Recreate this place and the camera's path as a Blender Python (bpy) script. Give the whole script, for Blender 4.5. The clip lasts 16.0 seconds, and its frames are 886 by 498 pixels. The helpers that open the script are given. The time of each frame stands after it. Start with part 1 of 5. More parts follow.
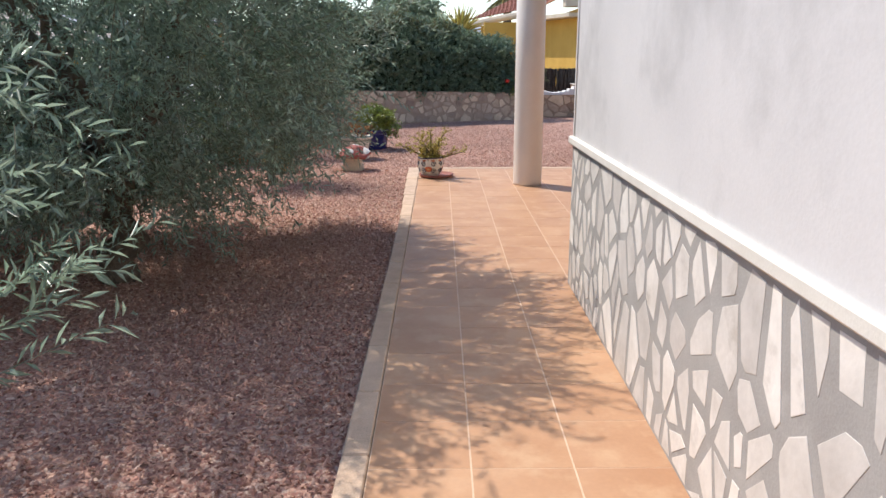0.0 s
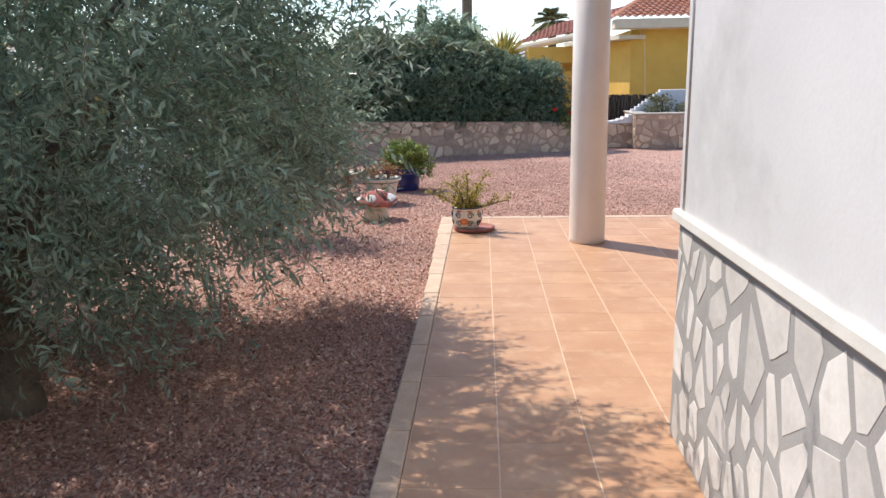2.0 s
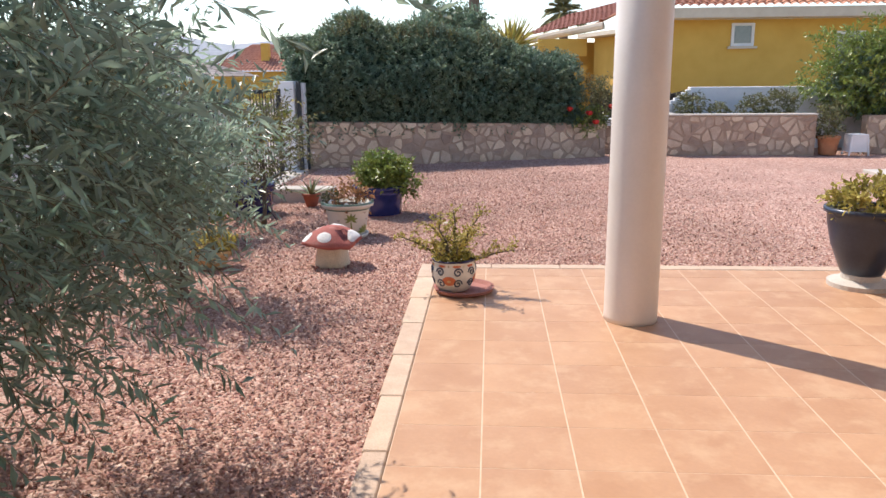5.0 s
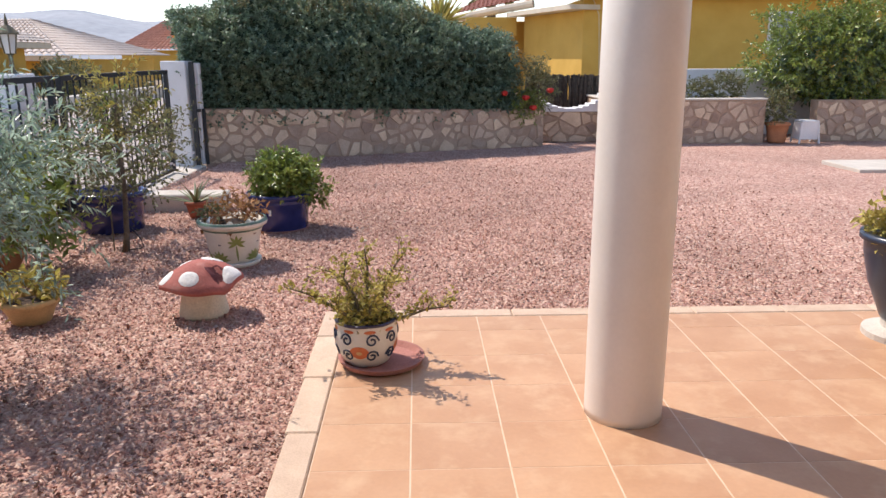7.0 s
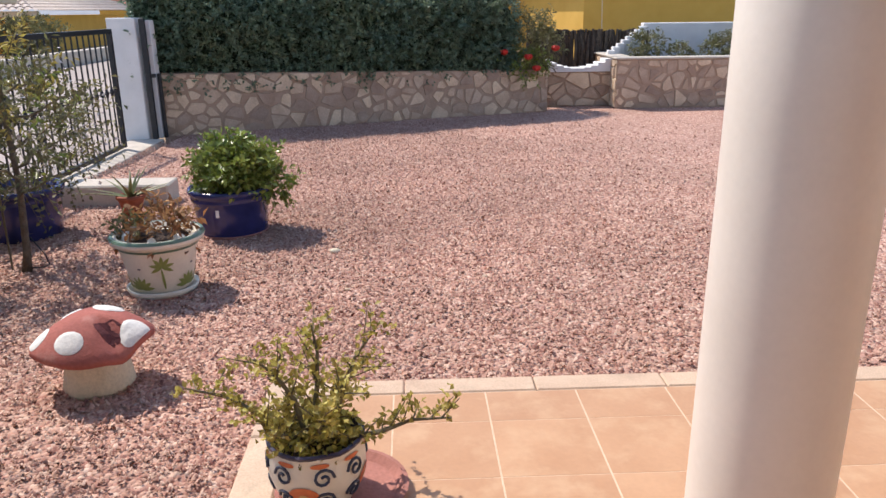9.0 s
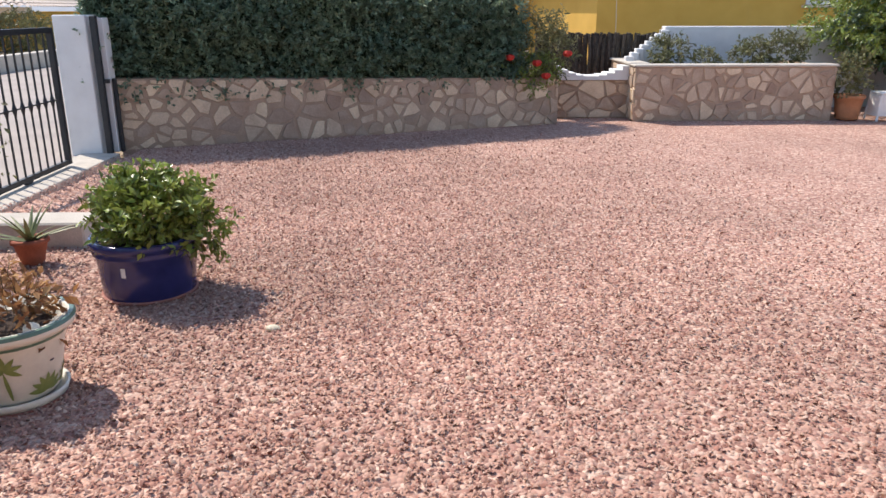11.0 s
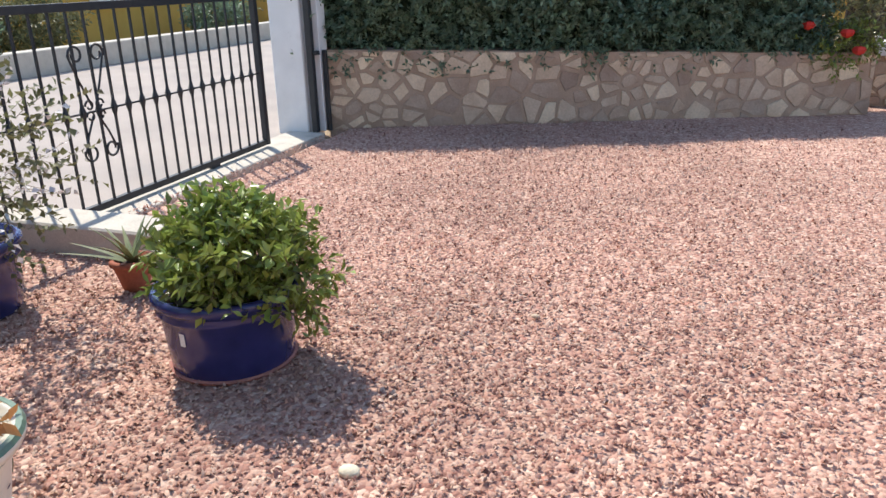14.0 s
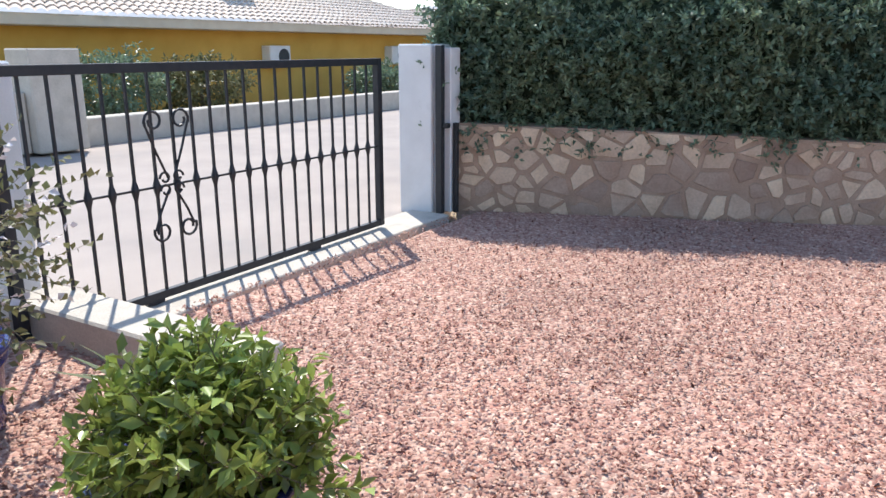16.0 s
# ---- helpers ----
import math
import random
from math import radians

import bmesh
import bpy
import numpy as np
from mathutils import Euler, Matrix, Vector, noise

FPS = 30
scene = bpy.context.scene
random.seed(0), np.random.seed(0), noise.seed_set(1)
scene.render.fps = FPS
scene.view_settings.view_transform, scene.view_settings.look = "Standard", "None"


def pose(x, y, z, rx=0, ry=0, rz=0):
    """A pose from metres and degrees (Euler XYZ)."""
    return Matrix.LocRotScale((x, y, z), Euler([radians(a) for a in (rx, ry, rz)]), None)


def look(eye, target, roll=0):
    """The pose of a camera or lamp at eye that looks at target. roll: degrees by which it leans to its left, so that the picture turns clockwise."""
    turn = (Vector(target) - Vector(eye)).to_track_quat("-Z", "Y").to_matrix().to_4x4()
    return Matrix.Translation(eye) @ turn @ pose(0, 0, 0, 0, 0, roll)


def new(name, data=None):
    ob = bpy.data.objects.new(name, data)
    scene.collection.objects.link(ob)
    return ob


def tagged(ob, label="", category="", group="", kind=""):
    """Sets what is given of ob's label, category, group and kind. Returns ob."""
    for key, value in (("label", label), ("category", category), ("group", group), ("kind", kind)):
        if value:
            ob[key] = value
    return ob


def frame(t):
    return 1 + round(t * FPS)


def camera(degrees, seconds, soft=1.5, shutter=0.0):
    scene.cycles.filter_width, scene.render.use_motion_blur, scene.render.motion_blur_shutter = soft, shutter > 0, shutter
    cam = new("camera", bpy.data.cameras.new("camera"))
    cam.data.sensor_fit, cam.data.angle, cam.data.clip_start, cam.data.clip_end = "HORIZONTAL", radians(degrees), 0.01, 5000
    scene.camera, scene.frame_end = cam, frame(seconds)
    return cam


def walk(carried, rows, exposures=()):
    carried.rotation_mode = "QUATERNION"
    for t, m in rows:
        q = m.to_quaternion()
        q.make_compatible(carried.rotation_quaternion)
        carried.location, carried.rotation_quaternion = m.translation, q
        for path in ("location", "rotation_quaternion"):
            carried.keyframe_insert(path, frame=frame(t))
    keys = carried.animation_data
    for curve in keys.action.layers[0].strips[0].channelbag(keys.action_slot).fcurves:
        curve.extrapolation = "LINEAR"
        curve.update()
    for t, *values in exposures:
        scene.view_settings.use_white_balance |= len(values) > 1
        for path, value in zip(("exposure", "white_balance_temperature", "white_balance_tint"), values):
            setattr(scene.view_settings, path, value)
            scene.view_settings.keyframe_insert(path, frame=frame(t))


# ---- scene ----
cam = camera(61.0, 16.0)
PATH = [
    (0, (-0.024, 0.413, 1.318), (-0.017, 2.351, 0.823), -0.2),
    (0.5, (-0.048, 0.815, 1.326), (-0.117, 2.761, 0.87), -1.3),
    (1, (-0.039, 1.164, 1.328), (-0.122, 3.114, 0.891), -1.6),
    (1.5, (0.018, 1.558, 1.345), (-0.077, 3.509, 0.916), -1.5),
    (2, (0.023, 1.993, 1.339), (-0.085, 3.943, 0.91), -1.0),
    (2.5, (0.069, 2.351, 1.341), (-0.052, 4.3, 0.909), -1.4),
    (3, (0.081, 2.757, 1.35), (-0.048, 4.704, 0.91), -1.0),
    (3.5, (0.082, 3.138, 1.355), (-0.055, 5.084, 0.914), -0.7),
    (5.8, (0.111, 4.818, 1.36), (0.016, 6.763, 0.903), 0.1),
    (6, (0.091, 4.987, 1.37), (0.024, 6.931, 0.907), 0.0),
    (6.5, (0.117, 5.34, 1.352), (0.119, 7.283, 0.878), -0.1),
    (7, (0.115, 5.672, 1.356), (0.177, 7.609, 0.861), -0.2),
    (7.5, (0.106, 5.995, 1.376), (0.19, 7.923, 0.853), -0.3),
    (8, (0.147, 6.356, 1.366), (0.223, 8.274, 0.805), -0.5),
    (8.5, (0.133, 6.65, 1.336), (0.195, 8.56, 0.746), -0.9),
    (9, (0.164, 6.977, 1.372), (0.24, 8.881, 0.765), -0.6),
    (9.2, (0.206, 7.131, 1.367), (0.298, 9.035, 0.761), -0.4),
    (11.3, (0.367, 8.403, 1.36), (0.403, 10.309, 0.754), 0.2),
    (11.5, (0.359, 8.552, 1.361), (0.357, 10.455, 0.747), 0.0),
    (12, (0.385, 8.86, 1.363), (0.274, 10.754, 0.731), -0.6),
    (12.5, (0.442, 9.168, 1.379), (0.213, 11.046, 0.73), -1.0),
    (13, (0.456, 9.418, 1.372), (0.097, 11.269, 0.707), -1.1),
    (13.5, (0.507, 9.621, 1.349), (0.02, 11.44, 0.674), -1.2),
    (14, (0.539, 9.765, 1.315), (-0.063, 11.545, 0.631), -1.3),
    (14.5, (0.52, 9.972, 1.243), (-0.199, 11.712, 0.568), -1.5),
    (15, (0.49, 10.249, 1.234), (-0.33, 11.957, 0.594), -1.5),
    (15.5, (0.462, 10.589, 1.251), (-0.448, 12.273, 0.671), -0.9),
    (16, (0.325, 10.841, 1.28), (-0.661, 12.503, 0.764), -0.0),
]
walk(cam, [(t, look(eye, target, roll)) for t, eye, target, roll in PATH],
     [(0.0, 0.52, 6500, 11), (1.0, 0.63, 6500, 11), (2.0, 0.70, 6450, 11), (3.5, 0.70, 6500, 11), (6.0, 0.68, 6650, 14), (9.0, 0.60, 6700, 13), (12.5, 0.75, 6650, 9), (14.5, 0.90, 6500, 7), (15.5, 1.02, 6300, 8), (16.0, 0.92, 6300, 8)])

SUN_TO = Vector((-0.584, 0.496, 1.0)).normalized()

# ---- world and sun ----
world = bpy.data.worlds.new("sky")
scene.world = world
world.use_nodes = True
wn = world.node_tree
sky = wn.nodes.new("ShaderNodeTexSky")
sky.sky_type, sky.sun_disc = "NISHITA", False
sky.sun_elevation = math.asin(SUN_TO.z)
sky.sun_rotation = math.atan2(SUN_TO.x, SUN_TO.y)
sky.air_density, sky.dust_density, sky.ozone_density = 1.0, 0.4, 1.5
wn.links.new(sky.outputs[0], wn.nodes["Background"].inputs[0])
wn.nodes["Background"].inputs[1].default_value = 0.15
sun = new("sun", bpy.data.lights.new("sun", "SUN"))
sun.data.energy, sun.data.angle, sun.data.color = 3.3, radians(0.55), (1.0, 0.935, 0.855)
sun.matrix_world = look((0, 0, 30), Vector((0, 0, 30)) - SUN_TO)


# ---- materials ----
def mat(name, c1, c2=None, scale=6.0, rough=0.8, bump=0.2, fine=40.0, metal=0.0, rand=0.0, island=0.0, stain=None, spec=0.3, detail=6.0, trans=0.0, voro=0.0, dist=0.01, grain=0.5):
    """Two-scale noise colour between c1 and c2, fine grain, bump; optional variation by object or by island, broad stains, leaf glow-through."""
    m = bpy.data.materials.new(name)
    m.use_nodes = True
    nt = m.node_tree
    b = nt.nodes["Principled BSDF"]
    N, L = nt.nodes.new, nt.links.new
    c2 = c2 or tuple(v * 0.8 for v in c1)
    co = N("ShaderNodeTexCoord")
    geo = N("ShaderNodeNewGeometry")
    if rand:
        inf = N("ShaderNodeObjectInfo")
        off = N("ShaderNodeVectorMath")
        off.operation = "MULTIPLY_ADD"
        L(inf.outputs["Random"], off.inputs[0])
        off.inputs[1].default_value = (37, 61, 23)
        L(geo.outputs["Position"], off.inputs[2])
        vec = off.outputs[0]
    else:
        vec = geo.outputs["Position"]
    n1 = N("ShaderNodeTexNoise")
    n1.inputs["Scale"].default_value, n1.inputs["Detail"].default_value = scale, detail
    L(vec, n1.inputs["Vector"])
    n2 = N("ShaderNodeTexNoise")
    n2.inputs["Scale"].default_value, n2.inputs["Detail"].default_value = fine, 3.0
    L(vec, n2.inputs["Vector"])
    ramp = N("ShaderNodeMapRange")
    ramp.inputs[1].default_value, ramp.inputs[2].default_value = 0.32, 0.68
    L(n1.outputs["Fac"], ramp.inputs[0])
    mix = N("ShaderNodeMix")
    mix.data_type = "RGBA"
    L(ramp.outputs[0], mix.inputs[0])
    mix.inputs[6].default_value, mix.inputs[7].default_value = (*c1, 1), (*c2, 1)
    col = mix.outputs[2]
    hs = N("ShaderNodeHueSaturation")
    val = N("ShaderNodeMath")
    val.operation = "MULTIPLY_ADD"
    L(n2.outputs["Fac"], val.inputs[0])
    val.inputs[1].default_value, val.inputs[2].default_value = grain, 1 - grain / 2
    v = val.outputs[0]
    for amount, sock in ((rand, inf.outputs["Random"] if rand else None), (island, geo.outputs["Random Per Island"])):
        if amount:
            k = N("ShaderNodeMath")
            k.operation = "MULTIPLY_ADD"
            L(sock, k.inputs[0])
            k.inputs[1].default_value, k.inputs[2].default_value = amount * 2, 1 - amount
            p = N("ShaderNodeMath")
            p.operation = "MULTIPLY"
            L(k.outputs[0], p.inputs[0])
            L(v, p.inputs[1])
            v = p.outputs[0]
            h = N("ShaderNodeMath")
            h.operation = "MULTIPLY_ADD"
            L(sock, h.inputs[0])
            h.inputs[1].default_value, h.inputs[2].default_value = amount * 0.06, 0.5 - amount * 0.03
            L(h.outputs[0], hs.inputs["Hue"])
    L(v, hs.inputs["Value"])
    L(col, hs.inputs["Color"])
    col = hs.outputs[0]
    if stain:
        n3 = N("ShaderNodeTexNoise")
        n3.inputs["Scale"].default_value, n3.inputs["Detail"].default_value = stain[1], 8.0
        n3.inputs["Roughness"].default_value = 0.65
        L(vec, n3.inputs["Vector"])
        r3 = N("ShaderNodeMapRange")
        r3.inputs[1].default_value, r3.inputs[2].default_value = stain[2], stain[2] + 0.16
        r3.inputs[4].default_value = stain[3]
        L(n3.outputs["Fac"], r3.inputs[0])
        m3 = N("ShaderNodeMix")
        m3.data_type = "RGBA"
        L(r3.outputs[0], m3.inputs[0])
        L(col, m3.inputs[6])
        m3.inputs[7].default_value = (*stain[0], 1)
        col = m3.outputs[2]
    L(col, b.inputs["Base Color"])
    b.inputs["Roughness"].default_value = rough
    b.inputs["Metallic"].default_value = metal
    b.inputs["Specular IOR Level"].default_value = spec
    if bump:
        bp = N("ShaderNodeBump")
        bp.inputs["Strength"].default_value, bp.inputs["Distance"].default_value = bump, dist
        if voro:
            vo = N("ShaderNodeTexVoronoi")
            vo.inputs["Scale"].default_value = voro
            L(vec, vo.inputs["Vector"])
            L(vo.outputs["Distance"], bp.inputs["Height"])
        else:
            L(n2.outputs["Fac"], bp.inputs["Height"])
        L(bp.outputs[0], b.inputs["Normal"])
    if trans:
        tr = N("ShaderNodeBsdfTranslucent")
        L(col, tr.inputs["Color"])
        ms = N("ShaderNodeMixShader")
        ms.inputs[0].default_value = trans
        L(b.outputs[0], ms.inputs[1])
        L(tr.outputs[0], ms.inputs[2])
        L(ms.outputs[0], nt.nodes["Material Output"].inputs[0])
    return m


def gravel_mat(name, colours, scale):
    """Crushed stone: a colour for each small cell, dark joints, strong relief."""
    m = bpy.data.materials.new(name)
    m.use_nodes = True
    nt = m.node_tree
    N, L = nt.nodes.new, nt.links.new
    b = nt.nodes["Principled BSDF"]
    geo = N("ShaderNodeNewGeometry")
    warp = N("ShaderNodeTexNoise")
    warp.inputs["Scale"].default_value = scale * 0.8
    L(geo.outputs["Position"], warp.inputs["Vector"])
    add = N("ShaderNodeVectorMath")
    add.operation = "MULTIPLY_ADD"
    L(warp.outputs["Color"], add.inputs[0])
    add.inputs[1].default_value = (0.012, 0.012, 0.012)
    L(geo.outputs["Position"], add.inputs[2])
    vo = N("ShaderNodeTexVoronoi")
    vo.inputs["Scale"].default_value = scale
    L(add.outputs[0], vo.inputs["Vector"])
    sep = N("ShaderNodeSeparateColor")
    if scale:
        L(vo.outputs["Color"], sep.inputs[0])
    ramp = N("ShaderNodeValToRGB")
    ramp.color_ramp.interpolation = "LINEAR"
    els = ramp.color_ramp.elements
    while len(els) < len(colours):
        els.new(0.5)
    for i, c in enumerate(colours):
        els[i].position, els[i].color = i / (len(colours) - 1), (*c, 1)
    L(sep.outputs[0] if scale else geo.outputs["Random Per Island"], ramp.inputs[0])
    big = N("ShaderNodeTexNoise")
    big.inputs["Scale"].default_value, big.inputs["Detail"].default_value = 0.7, 4
    L(geo.outputs["Position"], big.inputs["Vector"])
    bv = N("ShaderNodeMapRange")
    bv.inputs[1].default_value, bv.inputs[2].default_value, bv.inputs[3].default_value, bv.inputs[4].default_value = 0.3, 0.7, 0.86, 1.14
    L(big.outputs["Fac"], bv.inputs[0])
    hs = N("ShaderNodeHueSaturation")
    L(bv.outputs[0], hs.inputs["Value"])
    L(ramp.outputs[0], hs.inputs["Color"])
    L(hs.outputs[0], b.inputs["Base Color"])
    b.inputs["Roughness"].default_value, b.inputs["Specular IOR Level"].default_value = 0.85, 0.2
    if not scale:
        return m
    bp = N("ShaderNodeBump")
    bp.inputs["Strength"].default_value, bp.inputs["Distance"].default_value = 1.0, 0.012
    bp.invert = True
    L(vo.outputs["Distance"], bp.inputs["Height"])
    L(bp.outputs[0], b.inputs["Normal"])
    return m


GRAVEL_TONES = [(0.26, 0.125, 0.10), (0.45, 0.25, 0.19), (0.57, 0.36, 0.275), (0.37, 0.205, 0.165), (0.68, 0.49, 0.385), (0.40, 0.19, 0.145)]
GRAVEL = gravel_mat("pink_gravel", GRAVEL_TONES, 48)
STONES = gravel_mat("gravel_stones", GRAVEL_TONES, 0)
TILE = mat("terracotta_tile", (0.54, 0.315, 0.18), (0.46, 0.25, 0.135), 3.2, 0.55, 0.05, 60, rand=0.035, stain=((0.60, 0.39, 0.235), 5, 0.5, 0.6), spec=0.35, grain=0.14)
GROUT = mat("tile_grout", (0.72, 0.54, 0.39), (0.64, 0.46, 0.32), 20, 0.95, 0.3, 120)
KERB = mat("kerb_concrete", (0.63, 0.47, 0.34), (0.54, 0.39, 0.28), 9, 0.9, 0.25, 150, rand=0.06, stain=((0.32, 0.27, 0.20), 7, 0.58, 0.5))
STUCCO = mat("white_stucco", (0.72, 0.69, 0.665), (0.64, 0.615, 0.595), 1.6, 0.92, 0.05, 90, stain=((0.44, 0.42, 0.40), 1.5, 0.50, 0.5), grain=0.10)
LEDGE = mat("cream_ledge", (0.80, 0.76, 0.68), (0.72, 0.68, 0.60), 5, 0.8, 0.08, 120, stain=((0.6, 0.55, 0.47), 6, 0.6, 0.4), grain=0.14)
COLUMN = mat("cream_column_paint", (0.80, 0.715, 0.62), (0.75, 0.665, 0.57), 4, 0.42, 0.025, 60, spec=0.5, grain=0.08)
MORTAR = mat("grey_mortar", (0.43, 0.41, 0.38), (0.35, 0.33, 0.305), 5, 0.95, 0.12, 120, stain=((0.52, 0.50, 0.47), 6, 0.55, 0.5), grain=0.2)
SLATE = mat("pale_wall_stone", (0.80, 0.755, 0.69), (0.64, 0.595, 0.535), 6, 0.75, 0.10, 45, rand=0.16, stain=((0.44, 0.39, 0.33), 7, 0.56, 0.55), grain=0.16)
MORTAR_B = mat("brown_mortar", (0.47, 0.335, 0.24), (0.38, 0.265, 0.185), 7, 0.95, 0.4, 90, stain=((0.55, 0.41, 0.30), 4, 0.55, 0.5))
SLATE_B = mat("tan_wall_stone", (0.62, 0.48, 0.35), (0.48, 0.34, 0.235), 5, 0.85, 0.3, 50, rand=0.34, stain=((0.33, 0.23, 0.16), 8, 0.62, 0.5))
WHITE = mat("white_paint", (0.80, 0.79, 0.77), (0.73, 0.72, 0.70), 5, 0.85, 0.12, 100, stain=((0.55, 0.53, 0.5), 3, 0.6, 0.4), grain=0.14)
CONCRETE = mat("pale_concrete", (0.60, 0.54, 0.46), (0.5, 0.45, 0.38), 5, 0.92, 0.25, 110, stain=((0.36, 0.32, 0.27), 4, 0.58, 0.45))
ROAD = mat("pale_road", (0.43, 0.365, 0.32), (0.36, 0.31, 0.275), 1.2, 0.95, 0.3, 120, stain=((0.33, 0.31, 0.29), 0.6, 0.58, 0.4), grain=0.14)
EARTH = mat("dry_earth", (0.33, 0.25, 0.17), (0.25, 0.19, 0.12), 0.6, 0.98, 0.3, 12)
SOIL = mat("pot_soil", (0.09, 0.06, 0.045), (0.05, 0.035, 0.028), 30, 0.98, 0.6, 120)
IRON = mat("black_iron", (0.022, 0.024, 0.028), (0.035, 0.035, 0.038), 20, 0.5, 0.05, 140, metal=0.2, spec=0.5)
COBALT = mat("cobalt_glaze", (0.018, 0.022, 0.10), (0.03, 0.036, 0.155), 8, 0.16, 0.03, 60, spec=0.6, grain=0.14)
CLAY = mat("red_clay", (0.40, 0.13, 0.075), (0.31, 0.10, 0.06), 10, 0.85, 0.15, 90)
CLAY_O = mat("orange_clay", (0.56, 0.25, 0.12), (0.47, 0.2, 0.1), 10, 0.85, 0.15, 90)
CLAY_Y = mat("buff_clay", (0.62, 0.42, 0.20), (0.55, 0.36, 0.17), 10, 0.8, 0.15, 90)
CERAMIC = mat("cream_ceramic", (0.76, 0.72, 0.62), (0.68, 0.63, 0.53), 7, 0.35, 0.05, 60, spec=0.5, grain=0.14)
GREEN_GLAZE = mat("green_glaze", (0.10, 0.17, 0.12), (0.15, 0.23, 0.17), 8, 0.3, 0.04, 60, spec=0.5)
MOTIF_G = mat("painted_green", (0.20, 0.24, 0.07), (0.28, 0.31, 0.10), 14, 0.4, 0.0, 60)
MOTIF_O = mat("painted_orange", (0.66, 0.20, 0.08), (0.55, 0.15, 0.06), 14, 0.4, 0.0, 60)
MOTIF_K = mat("painted_dark_blue", (0.03, 0.04, 0.07), (0.05, 0.06, 0.1), 14, 0.4, 0.0, 60)
CAP_RED = mat("faded_red_paint", (0.42, 0.13, 0.10), (0.33, 0.10, 0.08), 9, 0.8, 0.25, 80, stain=((0.50, 0.27, 0.22), 8, 0.58, 0.5))
CAP_DARK = mat("hollow_shade_red", (0.17, 0.05, 0.05), (0.11, 0.035, 0.04), 14, 0.9, 0.4, 80)
SPOT = mat("chalky_white_paint", (0.82, 0.80, 0.75), (0.74, 0.71, 0.65), 12, 0.85, 0.2, 90)
STEM = mat("cream_plaster", (0.72, 0.64, 0.48), (0.64, 0.56, 0.41), 8, 0.9, 0.3, 90)
BARK = mat("grey_bark", (0.20, 0.16, 0.12), (0.12, 0.095, 0.07), 14, 0.95, 0.8, 60, dist=0.02)
TWIG = mat("twig_bark", (0.20, 0.17, 0.11), (0.13, 0.11, 0.07), 14, 0.9, 0.2, 60)
OLIVE = mat("olive_leaf", (0.21, 0.315, 0.225), (0.37, 0.46, 0.36), 2.5, 0.30, 0.0, 30, island=0.35, spec=0.6, trans=0.5)
HEDGE = mat("hedge_leaf", (0.14, 0.215, 0.145), (0.23, 0.29, 0.165), 1.4, 0.42, 0.0, 30, island=0.35, spec=0.5, trans=0.3)
# Dark fill: the shade inside the hedge is put into this colour.
HEDGE_CORE = mat("hedge_shade_fill", (0.05, 0.075, 0.045), (0.07, 0.095, 0.05), 9, 0.9, 0.9, 30, dist=0.05)
LEAF = mat("glossy_green_leaf", (0.19, 0.25, 0.05), (0.31, 0.36, 0.085), 5, 0.3, 0.0, 30, island=0.35, spec=0.5, trans=0.3)
LEAF_Y = mat("yellow_green_leaf", (0.40, 0.345, 0.08), (0.52, 0.43, 0.13), 5, 0.5, 0.0, 30, island=0.3, trans=0.3)
LEAF_G = mat("grey_green_leaf", (0.15, 0.16, 0.07), (0.23, 0.21, 0.10), 5, 0.55, 0.0, 30, island=0.35, trans=0.3)
LEAF_DRY = mat("withered_leaf", (0.33, 0.15, 0.06), (0.45, 0.26, 0.13), 9, 0.8, 0.0, 30, island=0.4, trans=0.25)
ALOE = mat("aloe_leaf", (0.16, 0.19, 0.09), (0.24, 0.25, 0.12), 9, 0.5, 0.1, 50, island=0.2)
FLOWER = mat("red_petal", (0.60, 0.03, 0.03), (0.48, 0.02, 0.025), 9, 0.6, 0.0, 30, island=0.2, trans=0.2)
PALE_BLOOM = mat("pale_petal", (0.78, 0.74, 0.72), (0.7, 0.62, 0.62), 9, 0.6, 0.0, 30, island=0.15, trans=0.2)
YELLOW = mat("yellow_render", (0.70, 0.43, 0.10), (0.63, 0.37, 0.08), 1.5, 0.9, 0.12, 60, stain=((0.5, 0.33, 0.12), 0.8, 0.6, 0.3), grain=0.14)
EAVE = mat("cream_eave", (0.70, 0.60, 0.47), (0.62, 0.52, 0.4), 3, 0.85, 0.1, 60, grain=0.14)
ROOF_TILE = mat("clay_roof_tile", (0.47, 0.21, 0.14), (0.36, 0.155, 0.105), 3, 0.8, 0.15, 40, island=0.3)
ROOF_PALE = mat("weathered_roof_tile", (0.60, 0.51, 0.44), (0.50, 0.40, 0.33), 3, 0.7, 0.15, 40, island=0.3, spec=0.4)
GLASS = mat("window_glass", (0.10, 0.13, 0.16), (0.13, 0.16, 0.19), 2, 0.06, 0.0, 20, spec=0.8)
# Air haze over the distance is put into the hill colour itself.
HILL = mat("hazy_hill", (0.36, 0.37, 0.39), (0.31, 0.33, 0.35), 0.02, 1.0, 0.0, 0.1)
PLASTIC = mat("white_plastic", (0.80, 0.79, 0.76), (0.75, 0.74, 0.7), 5, 0.45, 0.03, 60, grain=0.14)
LABEL_W = mat("white_sticker", (0.82, 0.82, 0.80), (0.78, 0.78, 0.76), 9, 0.6, 0.0, 60)
DARK_POT = mat("dark_blue_grey_glaze", (0.02, 0.028, 0.05), (0.035, 0.045, 0.07), 8, 0.3, 0.03, 60, spec=0.5)
SAUCER = mat("faded_terracotta", (0.43, 0.19, 0.15), (0.34, 0.145, 0.115), 9, 0.85, 0.2, 90)
